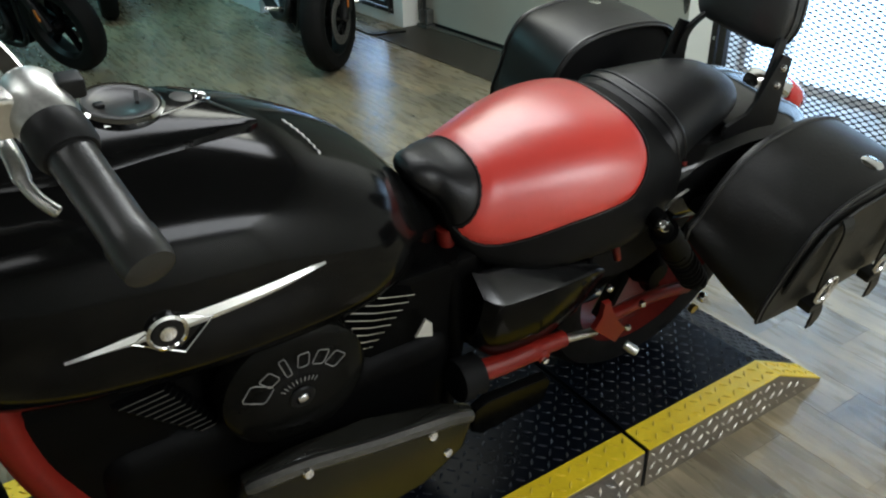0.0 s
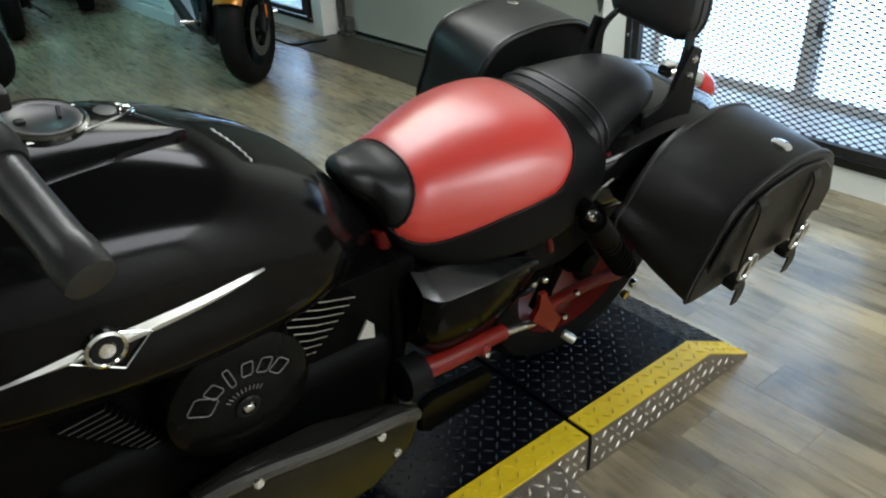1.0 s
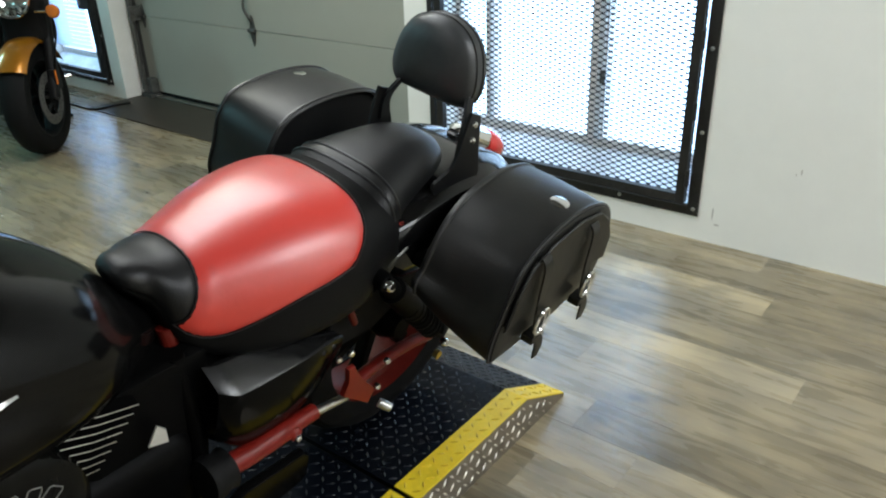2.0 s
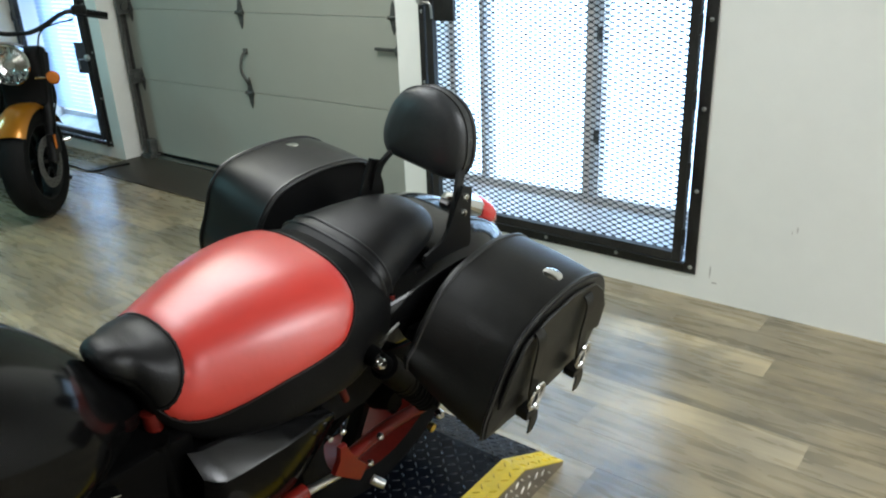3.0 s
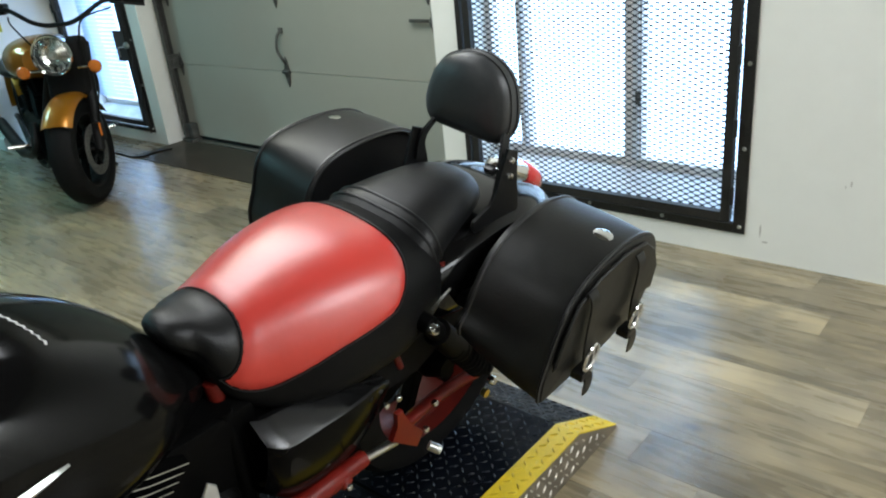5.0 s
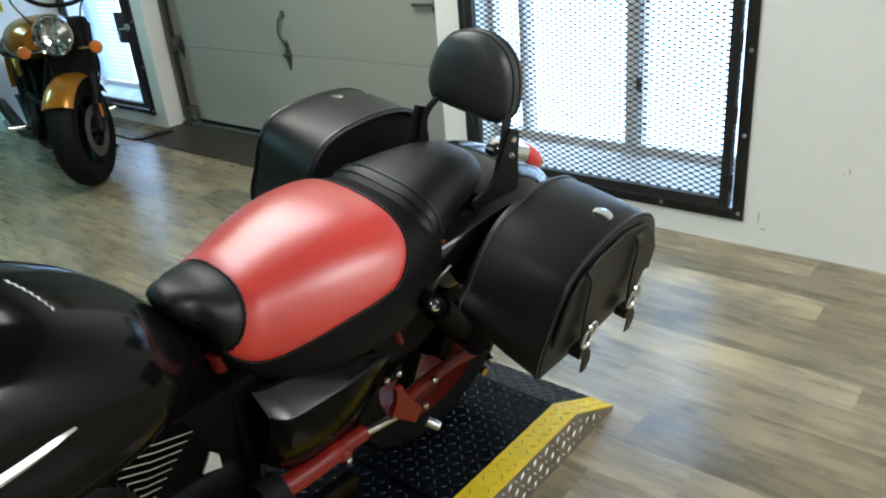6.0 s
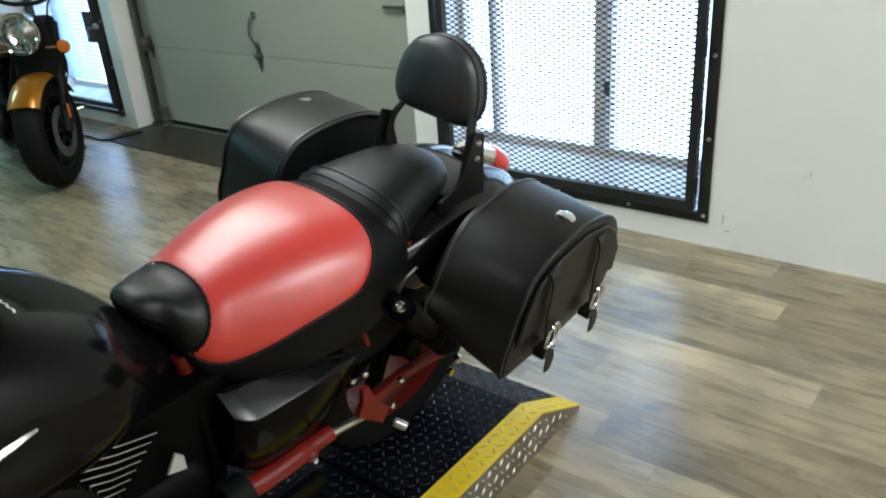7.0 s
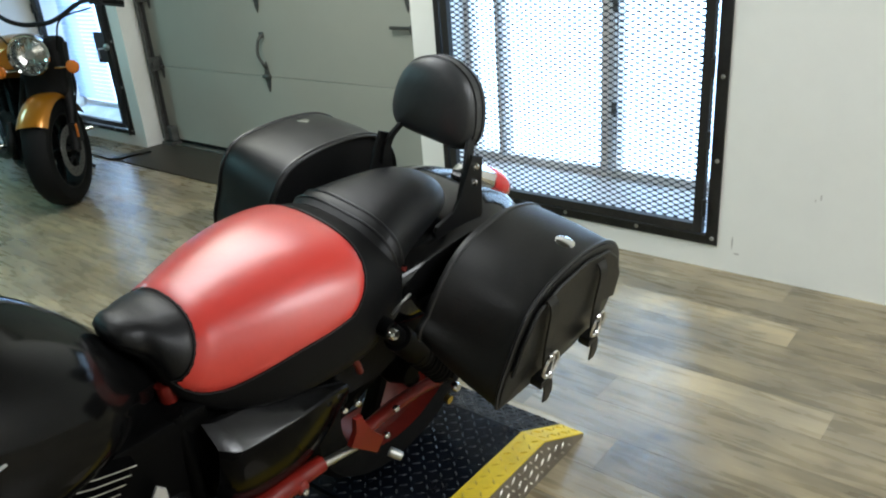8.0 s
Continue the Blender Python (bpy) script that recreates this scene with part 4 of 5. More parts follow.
part("skid_cover", box(bmesh.new(), -0.05, 0.60, -0.15, 0.15, 0.05, 0.16, 0.02), ENGINE, bike, "black lower frame cover")
part("foot_plate", prism(bmesh.new(), out, lambda a, b: (a, -0.16, b), lambda a, b: (a, -0.185, b), 0.008, 2), COVER_BLACK, bike, "black foot peg plate")

# side cover: an upper facet, its sheen in a lighter black, that runs out to a point over a rounded lower body
bm = bmesh.new()
rows = []
for i in range(25):
    t = i / 24
    x = 0.630 + 0.316 * t
    top = lerp_table([(0.0, 0.594), (0.3, 0.577), (0.6, 0.548), (1.0, 0.500)], t)[0]
    ridge = lerp_table([(0.0, 0.566), (0.15, 0.554), (0.5, 0.545), (0.85, 0.523), (1.0, 0.499)], t)[0]
    low = lerp_table([(0.0, 0.430), (0.2, 0.365), (0.5, 0.350), (0.8, 0.375), (1.0, 0.465)], t)[0]
    out = 0.203 - 0.022 * max(0.0, 1 - t / 0.10) ** 2 - 0.034 * max(0.0, (t - 0.45) / 0.55) ** 1.6
    top_y = 0.150 - 0.010 * max(0.0, 1 - t / 0.10) ** 2
    arc = [(x, -0.145 - (out - 0.145) * math.cos(radians(a)), low + (ridge - 0.008 - low) * (1 - math.sin(radians(a)))) for a in range(0, 91, 10)]
    rows.append([(x, -0.130, top - 0.006), (x, -top_y + 0.004, top), (x, -top_y, top - 0.002), (x, -out + 0.005, ridge + 0.004), (x, -out + 0.001, ridge)] + arc + [(x, -0.12, low + 0.002)])
grid_skin(bm, [r[4:] for r in rows])
side = part("side_cover", bm, COVER_BLACK, bike, "gloss black side cover")
bm = bmesh.new()
grid_skin(bm, [r[:5] for r in rows])
part("upper_facet", bm, LIT_COVER, side, "slanted upper facet in a lighter black for its sheen")
bolt("bolt", (0.952, -0.19, 0.465), (0, -1, 0), 0.008, side)

# red frame and swing arm
bm = tube(bmesh.new(), smooth_path([(0.70, -0.115, 0.555), (0.80, -0.13, 0.55), (1.0, -0.145, 0.55), (1.10, -0.135, 0.62), (1.2, -0.12, 0.66)]), 0.016, 12)
part("frame_rail", bm, SATIN_BLACK, bike, "black frame rail under the seat")
bm = tube(bmesh.new(), smooth_path([(0.612, -0.066, 0.650), (0.616, -0.074, 0.610), (0.620, -0.078, 0.550)]), 0.016, 12)
part("frame_rail", bm, SHADED_RED, bike, "red enamelled frame rail")
bm = tube(bmesh.new(), smooth_path([(0.600, -0.105, 0.620), (0.612, -0.115, 0.54), (0.625, -0.125, 0.40), (0.62, -0.13, 0.25)]), 0.0165, 12)
part("frame_rail", bm, ENGINE, bike, "black frame rail")
for sgn in (-1, 1):
    bm = tube(bmesh.new(), smooth_path([(1.10, sgn * 0.125, 0.60), (1.13, sgn * 0.132, 0.66), (1.145, sgn * 0.14, 0.70)]), 0.012, 10)
    part("frame_rail", bm, RED_FRAME, bike, "red enamelled frame rail")
for a, b, c in (((0.958, -0.150, 0.585), (0.972, -0.156, 0.545), (0.990, -0.156, 0.505)), ((1.088, -0.150, 0.640), (1.098, -0.160, 0.675), (1.104, -0.150, 0.705))):
    part("frame_tab", tube(bmesh.new(), smooth_path([a, b, c]), 0.008, 10), SHADED_RED, bike, "red enamelled frame tab")
# plain black panel added to keep the space behind the shock dark
out = [(0.93, 0.63), (1.02, 0.655), (1.22, 0.665), (1.26, 0.56), (1.20, 0.47), (1.08, 0.42), (0.95, 0.43)]
part("dark_panel", prism(bmesh.new(), out, lambda a, b: (a, -0.118, b), lambda a, b: (a, -0.132, b), 0.004, 1), RUBBER, bike, "black panel added for the dark behind the shock")
# black blocks added to fill the engine bay's darkness, so no floor shows
part("rear_filler", box(bmesh.new(), 0.58, 1.02, -0.11, 0.11, 0.36, 0.60, 0.02), ENGINE, bike, "black filler block between the rails")
part("mid_filler", box(bmesh.new(), 0.42, 0.66, -0.125, 0.125, 0.14, 0.62, 0.02), ENGINE, bike, "black filler block behind the engine")
part("front_filler", box(bmesh.new(), -0.10, 0.12, -0.125, 0.125, 0.10, 0.62, 0.03), ENGINE, bike, "black filler block before the engine")
part("top_filler", box(bmesh.new(), 0.15, 0.50, -0.10, 0.10, 0.40, 0.66, 0.03), ENGINE, bike, "black filler block between the cylinders")
bm = tube(bmesh.new(), smooth_path([(-0.13, -0.07, 0.80), (-0.105, -0.10, 0.64), (-0.098, -0.11, 0.54), (-0.075, -0.115, 0.44), (-0.02, -0.12, 0.30), (0.08, -0.12, 0.16), (0.5, -0.13, 0.12)]), 0.026, 12)
part("down_tube", bm, RED_FRAME, bike, "red enamelled down tube")
arm = part("swing_arm", tube(bmesh.new(), smooth_path([(0.64, -0.175, 0.364), (0.70, -0.18, 0.361), (0.80, -0.18, 0.358), (0.865, -0.18, 0.355)]), [0.027, 0.026] + [0.022] * 10 + [0.018] * 7, 16), RED_FRAME, bike, "red enamelled swing arm")
part("arm_sleeve", tube(bmesh.new(), [(0.86, -0.18, 0.352), (0.962, -0.18, 0.330)], 0.0095, 14), BRUSHED, arm, "bare metal sleeve")
part("pivot_boot", lathe(bmesh.new(), [(0, 0), (0.042, 0), (0.044, 0.02), (0.038, 0.035), (0.042, 0.05), (0, 0.05)], (0.60, -0.175, 0.362), (1, 0, -0.05), 20), RUBBER, arm, "black rubber pivot boot")
out = [(0.934, 0.440), (0.954, 0.438), (0.966, 0.408), (0.990, 0.370), (1.031, 0.325), (1.012, 0.291), (0.965, 0.335), (0.925, 0.370), (0.942, 0.400)]
part("arm_bracket", prism(bmesh.new(), out, lambda a, b: (a, -0.190, b), lambda a, b: (a, -0.202, b), 0.002, 1), RED_FRAME, arm, "red bracket plate")
part("rear_arm", tube(bmesh.new(), smooth_path([(1.0, -0.17, 0.345), (1.1, -0.165, 0.345), (1.2, -0.16, 0.33), (1.27, -0.16, 0.315)]), 0.015, 14), RED_FRAME, arm)
part("arm_lug", lathe(bmesh.new(), [(0, 0), (0.016, 0), (0.015, 0.022), (0.010, 0.026), (0, 0.026)], (0.800, -0.178, 0.350), (0, -1, 0.1), 14), RED_FRAME, arm, "red lug on the arm")
part("peg_end", lathe(bmesh.new(), [(0, 0), (0.011, 0), (0.012, 0.02), (0.010, 0.03), (0, 0.03)], (1.055, -0.200, 0.262), (0.5, -0.8, -0.35), 12), DULL_BRIGHT, arm, "bare metal peg end")
for p, r in (((0.800, -0.206, 0.346), 0.008), ((1.034, -0.206, 0.330), 0.008), ((1.065, -0.20, 0.382), 0.008), ((0.905, -0.200, 0.484), 0.007), ((1.275, -0.21, 0.318), 0.012)):
    bolt("bolt", p, (0, -1, 0.2), r, arm)
part("brass_bush", lathe(bmesh.new(), [(0, 0), (0.011, 0), (0.011, 0.012), (0, 0.012)], (1.245, -0.205, 0.30), (0, -1, 0), 14), BRASS, arm, "brass bush")


def shock(y):
    a, b = Vector((1.0, y, 0.638)), Vector((1.265, y * 0.93, 0.345))
    d = (b - a).normalized()
    bm = tube(bmesh.new(), [a, a + d * 0.06, a + d * 0.061, a + d * 0.2], [0.018, 0.020, 0.029, 0.029], 18)
    tube(bm, [a + d * 0.2, b], 0.014, 12)
    s = part("shock", bm, ENGINE, bike, "black rear shock absorber")
    u, w = frame_of(d)
    pts = [a + d * (0.16 + 0.19 * k / 120) + (u * math.cos(k * 0.42) + w * math.sin(k * 0.42)) * 0.026 for k in range(121)]
    part("coil_spring", tube(bmesh.new(), pts, 0.0055, 6), RUBBER, s)
    sgn = 1 if y > 0 else -1
    bolt("shock_bolt", a + Vector((-0.004, sgn * 0.026, 0)), (0, sgn, 0.1), 0.012, s)
    bm = lathe(bmesh.new(), [(0.019, -0.03), (0.020, 0.0), (0.018, 0.014), (0.012, 0.016)], a, (0, sgn, 0), 20)
    part("shock_collar", bm, ENGINE, s)


shock(-0.205)
shock(0.205)
bm = tube(bmesh.new(), smooth_path([(1.022, -0.20, 0.655), (1.03, -0.206, 0.672), (1.045, -0.208, 0.682), (1.065, -0.206, 0.686)]), 0.0028, 8)
part("signal_stalk", bm, DULL_METAL, bike, "short dull metal stalk")


def wheel(name, cx, cz, r, half, rim_mat, parent, spokes=7, disc=0, lip=0.60):
    """A cast wheel with its tyre, hub, spokes and brake disc."""
    c = (cx, 0, cz)
    prof = [(r * 0.69, -half * 0.86), (r * 0.80, -half), (r * 0.91, -half * 0.92), (r * 0.965, -half * 0.66), (r * 0.992, -half * 0.33), (r, 0), (r * 0.992, half * 0.33), (r * 0.965, half * 0.66), (r * 0.91, half * 0.92), (r * 0.80, half), (r * 0.69, half * 0.86)]
    w = part(name, lathe(bmesh.new(), prof, c, (0, 1, 0), 64), RUBBER, parent, "black rubber tyre")
    hr = half * 0.84
    mid = (lip + 0.72) / 2
    prof = [(r * lip, -hr * 0.5), (r * mid, -hr), (r * 0.715, -hr * 1.02), (r * 0.70, -hr * 0.8), (r * 0.70, hr * 0.8), (r * 0.715, hr * 1.02), (r * mid, hr), (r * lip, hr * 0.5), (r * lip, -hr * 0.5)]
    part("rim", lathe(bmesh.new(), prof, c, (0, 1, 0), 56), rim_mat, w)
    part("hub", lathe(bmesh.new(), [(0, -half * 1.1), (0.03, -half * 1.1), (0.05, -half * 0.6), (0.045, 0), (0.05, half * 0.6), (0.03, half * 1.1), (0, half * 1.1)], c, (0, 1, 0), 28), ENGINE, w)
    for k in range(spokes):
        a = k * math.tau / spokes
        d, e = Vector((math.cos(a), 0, math.sin(a))), Vector((-math.sin(a), 0, math.cos(a)))
        bm = bmesh.new()
        rows = []
        for t in range(6):
            q = Vector(c) + d * (0.04 + (r * 0.62 - 0.04) * t / 5)
            ww = 0.017 + 0.006 * abs(t - 2.5) / 2.5
            rows.append([q + e * ww * s1 + Vector((0, hh, 0)) for s1, hh in ((-1, -0.012), (-0.6, -0.02), (0.6, -0.02), (1, -0.012), (1, 0.012), (0.6, 0.02), (-0.6, 0.02), (-1, 0.012))])
        grid_skin(bm, rows, True)
        part("spoke", bm, ENGINE, w)
    for sgn in ((-1, 1) if disc == 2 else (disc,) if disc else ()):
        bm = bmesh.new()
        y = sgn * (half * 0.95 + 0.012)
        outer, inner, n = r * 0.47, r * 0.30, 64
        ring = []
        for rad, yy in ((inner, y - 0.0025), (outer, y - 0.0025), (outer, y + 0.0025), (inner, y + 0.0025)):
            ring.append([bm.verts.new((cx + rad * math.cos(k * math.tau / n), yy, cz + rad * math.sin(k * math.tau / n))) for k in range(n)])
        for q in range(4):
            for k in range(n):
                bm.faces.new((ring[q][k], ring[q][(k + 1) % n], ring[(q + 1) % 4][(k + 1) % n], ring[(q + 1) % 4][k]))
        part("brake_disc", bm, DISC_STEEL, w, "drilled steel brake disc")
        bm = bmesh.new()
        for k in range(36):
            a = k * math.tau / 36
            rad = inner + (outer - inner) * (0.28 + 0.22 * (k % 3))
            lathe(bm, [(0.0055, 0), (0, 0.0006)], (cx + rad * math.cos(a), y + sgn * 0.0027, cz + rad * math.sin(a)), (0, sgn, 0), 6)
        for k in range(6):
            a = k * math.tau / 6 + 0.3
            tube(bm, [(cx + 0.04 * math.cos(a), y, cz + 0.04 * math.sin(a)), (cx + inner * 1.02 * math.cos(a), y, cz + inner * 1.02 * math.sin(a))], 0.008, 6)
        part("disc_carrier", bm, SATIN_BLACK, w)
    return w


wheel("rear_wheel", AXLE_X, AXLE_Z, WHEEL_R, 0.085, SHADED_RED, bike, 7, lip=0.675)
wheel("front_wheel", -0.455, AXLE_Z - 0.005, 0.31, 0.065, RED_FRAME, bike, 7, 2)
for y in (-0.095, 0.095):
    bm = tube(bmesh.new(), [(-0.455, y, 0.30), (-0.40, y, 0.42), (-0.315, y, 0.62), (-0.15, y, 0.98)], [0.03, 0.032, 0.026, 0.026], 16)
    part("fork_leg", bm, BRUSHED, bike, "bright fork leg")
bm = bmesh.new()
rows = []
for i in range(17):
    a = radians(20 + 120 * i / 16)
    rows.append([(-0.455 + 0.335 * math.cos(a) * (1 - 0.03 * v * v), 0.075 * v, 0.30 + 0.335 * math.sin(a) * (1 - 0.04 * v * v)) for v in (-1, -0.6, 0, 0.6, 1)])
grid_skin(bm, rows)
part("front_fender", bm, BLACK_PAINT, bike, "gloss black front fender")
bm = lathe(bmesh.new(), [(0, 0), (0.05, 0.01), (0.085, 0.06), (0.095, 0.12), (0.098, 0.125), (0.088, 0.128), (0, 0.138)], (-0.27, 0, 0.86), (-1, 0, 0.0), 36)
part("headlamp", bm, CHROME, bike, "chrome headlamp")

# tail: fender, lamp, strut plates
TAIL = [(1.02, 0.690, 0.150, 0.63, 0.55), (1.10, 0.722, 0.178, 0.655, 0.52), (1.20, 0.736, 0.186, 0.66, 0.50), (1.30, 0.745, 0.184, 0.655, 0.50), (1.42, 0.742, 0.166, 0.64, 0.52), (1.52, 0.716, 0.135, 0.62, 0.50), (1.60, 0.672, 0.106, 0.59, 0.48), (1.68, 0.600, 0.080, 0.53, 0.45), (1.74, 0.510, 0.05, 0.46, 0.42)]
tail = part("rear_fender", loft(TAIL, 0.62, 0.7, steps=48), FENDER_GLOSS, bike, "gloss black rear fender")
LAMP = [(1.570, 0.728, 0.050, 0.695, 0.660), (1.600, 0.722, 0.054, 0.685, 0.645), (1.640, 0.698, 0.048, 0.668, 0.625), (1.668, 0.662, 0.034, 0.645, 0.615), (1.676, 0.640, 0.016, 0.635, 0.622)]
part("tail_lamp", loft(LAMP, 0.8, 0.8, n=24, steps=16), RED_LENS, tail, "red tail lamp")
LAMP2 = [(1.470, 0.748, 0.020, 0.732, 0.70), (1.50, 0.752, 0.034, 0.728, 0.69), (1.54, 0.742, 0.044, 0.712, 0.67), (1.582, 0.727, 0.049, 0.694, 0.655)]
part("lamp_housing", loft(LAMP2, 0.8, 0.8, n=24, steps=10), CHROME, tail, "chrome tail lamp housing")
# backrest on two uprights
out = [(1.302, 0.890), (1.340, 0.876), (1.352, 0.802), (1.372, 0.735), (1.365, 0.690), (1.230, 0.705), (1.203, 0.742), (1.206, 0.755), (1.262, 0.770), (1.280, 0.800), (1.288, 0.840)]
MID = -0.026  # the bracket sits a little to one side
pad_o = Vector((1.366, -0.004, 0.868))
up = Vector((0.10, 0, 1)).normalized()
fw = Vector((-1, 0, 0.10)).normalized()
shape = [(-0.068, 0.0), (-0.098, 0.010), (-0.111, 0.040), (-0.109, 0.078), (-0.096, 0.120), (-0.070, 0.152), (-0.032, 0.170), (0.0, 0.174)]
shape = shape + [(-a, b) for a, b in shape[-2::-1]]
ctr = (0.0, 0.09)


def pad_pt(a, b, k, h):
    return pad_o + Vector((0, 1, 0)) * (ctr[0] + (a - ctr[0]) * k) + up * (ctr[1] + (b - ctr[1]) * k) + fw * h


sp = smooth_path([(a, b, 0) for a, b in shape] + [(shape[0][0], shape[0][1], 0)], 4)[:-1]
bm = bmesh.new()
rows = [[pad_pt(p.x, p.y, k, h) for p in sp] for k, h in ((0.0, -0.022), (0.5, -0.022), (0.9, -0.020), (0.985, -0.012), (1.0, 0.0), (1.0, 0.026), (0.975, 0.038), (0.90, 0.047), (0.7, 0.056), (0.4, 0.061), (0.15, 0.063), (0.0, 0.063))]
grid_skin(bm, rows, True)
bmesh.ops.remove_doubles(bm, verts=bm.verts, dist=0.0005)
pad = part("backrest", bm, LIT_VINYL, bike, "padded black vinyl backrest")
for k, h in ((1.003, 0.026), (1.003, 0.002)):
    part("pad_seam", tube(bmesh.new(), [pad_pt(p.x, p.y, k, h) for p in sp], 0.0026, 6, closed=True), PIPING, pad)
for sgn in (-1, 1):
    yy = MID + sgn * 0.118
    low = 0.0 if sgn < 0 else 0.022
    bm = prism(bmesh.new(), out, lambda a, b: (a - low, yy - sgn * 0.003, b - low), lambda a, b: (a - low, yy + sgn * 0.004, b - low), 0.0015, 1)
    pl = part("upright_plate", bm, SATIN_BLACK, bike, "black steel backrest bracket")
    yb = yy - sgn * 0.008
    bm = bmesh.new()
    rows = []
    for q in smooth_path([(1.298, yb, 0.790), (1.303, yb, 0.838), (1.322, yb - sgn * 0.012, 0.875), (1.350, yb - sgn * 0.032, 0.912)]):
        rows.append([(q.x - 0.012, q.y - 0.004, q.z), (q.x - 0.012, q.y + 0.004, q.z), (q.x + 0.012, q.y + 0.004, q.z), (q.x + 0.012, q.y - 0.004, q.z)])
    vs = grid_skin(bm, rows, True)
    bm.faces.new(vs[0][::-1])
    bm.faces.new(vs[-1])
    part("upright_bar", bm, SATIN_BLACK, pl, "flat black steel bar")
    for p in ((1.318, 0.860), (1.320, 0.822)):
        bolt("bolt", (p[0] - low, yy + sgn * 0.005, p[1] - low), (0, sgn, 0), 0.0085, pl)


# saddlebags


def saddlebag(sgn):
    prof = [(1.074, 0.503), (1.068, 0.509), (1.068, 0.56), (1.088, 0.635), (1.118, 0.692), (1.160, 0.742), (1.22, 0.774), (1.32, 0.790), (1.415, 0.775), (1.480, 0.732), (1.512, 0.665), (1.508, 0.585), (1.465, 0.525), (1.30, 0.502), (1.16, 0.502)]
    if sgn > 0:  # this one is packed fuller towards the front
        prof[2:7] = [(1.066, 0.57), (1.080, 0.645), (1.098, 0.712), (1.140, 0.762), (1.21, 0.784)]
    sp = smooth_path([(a, b, 0) for a, b in prof] + [(prof[0][0], prof[0][1], 0)], 4)[:-1]
    yi, yo = sgn * 0.225, sgn * 0.432
    cx, cz = 1.29, 0.645

    def ring(k, y, lift=0.0):
        t = (y - yi) / (yo - yi)
        out = []
        for p in sp:
            z = cz + (p.y - cz) * k
            z += (1 - t) * 0.09 * min(1.0, max(0.0, (0.63 - z) / 0.11))
            z -= 0.012 * t * t * max(0.0, (z - 0.7) / 0.09)
            xx = cx + (p.x - cx) * k
            z += 0.016 * t * min(1.0, max(0.0, (0.63 - z) / 0.11))
            z += (0.028 if sgn > 0 else 0.0) * min(1.0, max(0.0, (0.63 - z) / 0.11))
            xx += 0.016 * t * min(1.0, max(0.0, (1.14 - xx) / 0.06))
            out.append((xx, y, z))
        return out
    bm = bmesh.new()
    seq = [(0.0, yi + sgn * 0.022), (0.6, yi + sgn * 0.026), (0.90, yi + sgn * 0.030), (0.955, yi + sgn * 0.022), (0.965, yi + sgn * 0.002), (0.985, yi), (1.0, yi + sgn * 0.008), (1.0, yi + sgn * 0.02)]
    seq += [(1.0 + 0.012 * math.sin(math.pi * t), yi + sgn * 0.02 + (yo - yi - sgn * 0.03) * t) for t in (0.2, 0.4, 0.6, 0.8)]
    seq += [(1.0, yo - sgn * 0.010), (0.985, yo), (0.94, yo + sgn * 0.002), (0.6, yo + sgn * 0.006), (0.0, yo + sgn * 0.008)]
    grid_skin(bm, [ring(k, y) for k, y in seq], True)
    bmesh.ops.remove_doubles(bm, verts=bm.verts, dist=0.0004)
    bag = part("saddlebag", bm, BAG_LEATHER, bike, "black leather saddlebag with two buckled straps")
    bm = bmesh.new()
    grid_skin(bm, [ring(k, yi + sgn * h) for k, h in ((0.0, 0.014), (0.5, 0.016), (0.90, 0.020), (0.958, 0.024))], True)
    bmesh.ops.remove_doubles(bm, verts=bm.verts, dist=0.0004)
    part("back_panel", bm, RUBBER, bag, "dull black stiffened back panel")
    for y, k in ((yo - sgn * 0.006, 1.002), (yi + sgn * 0.012, 1.0)):
        part("piping", tube(bmesh.new(), ring(k, y), 0.0042, 6, closed=True), PIPING, bag)
    # lid flap over the outer face
    flap = [(1.095, 0.60), (1.115, 0.67), (1.15, 0.728), (1.215, 0.755), (1.32, 0.768), (1.41, 0.754), (1.465, 0.715), (1.50, 0.66), (1.497, 0.60), (1.40, 0.622), (1.25, 0.630), (1.14, 0.615)]
    bm = prism(bmesh.new(), flap, lambda a, b: (a, yo + sgn * 0.004, b), lambda a, b: (a, yo + sgn * 0.012, b), 0.003, 1)
    part("flap", bm, BAG_LEATHER, bag, "stitched leather flap")
    for x in (1.182, 1.372):
        bm = bmesh.new()
        path = [(x, yo + sgn * 0.010, 0.745), (x + 0.004, yo + sgn * 0.021, 0.72), (x + 0.008, yo + sgn * 0.022, 0.64), (x + 0.014, yo + sgn * 0.025, 0.58), (x + 0.022, yo + sgn * 0.034, 0.53), (x + 0.026, yo + sgn * 0.032, 0.490)]
        rows = []
        for q in smooth_path(path, 4):
            wd = 0.0145 if q.z > 0.50 else 0.010
            rows.append([(q.x - wd, q.y, q.z), (q.x - wd, q.y + sgn * 0.004, q.z), (q.x + wd, q.y + sgn * 0.004, q.z), (q.x + wd, q.y, q.z)])
        grid_skin(bm, rows, True)
        strap = part("strap", bm, BAG_LEATHER, bag, "black leather strap")
        cb = Vector((x + 0.014, yo + sgn * 0.034, 0.590))
        pts = [cb + Vector((0.024 * math.cos(a) * (1 if abs(math.cos(a)) < 0.9 else 0.95), sgn * 0.002 * math.sin(a), 0.031 * math.sin(a))) for a in [k * math.tau / 20 for k in range(20)]]
        part("buckle", tube(bmesh.new(), pts, 0.0042, 8, closed=True), CHROME, bag, "chrome buckle")
        part("buckle_prong", tube(bmesh.new(), [cb + Vector((0, sgn * 0.002, 0.028)), cb + Vector((0, sgn * 0.006, -0.03))], 0.0024, 6), CHROME, bag, "chrome prong")
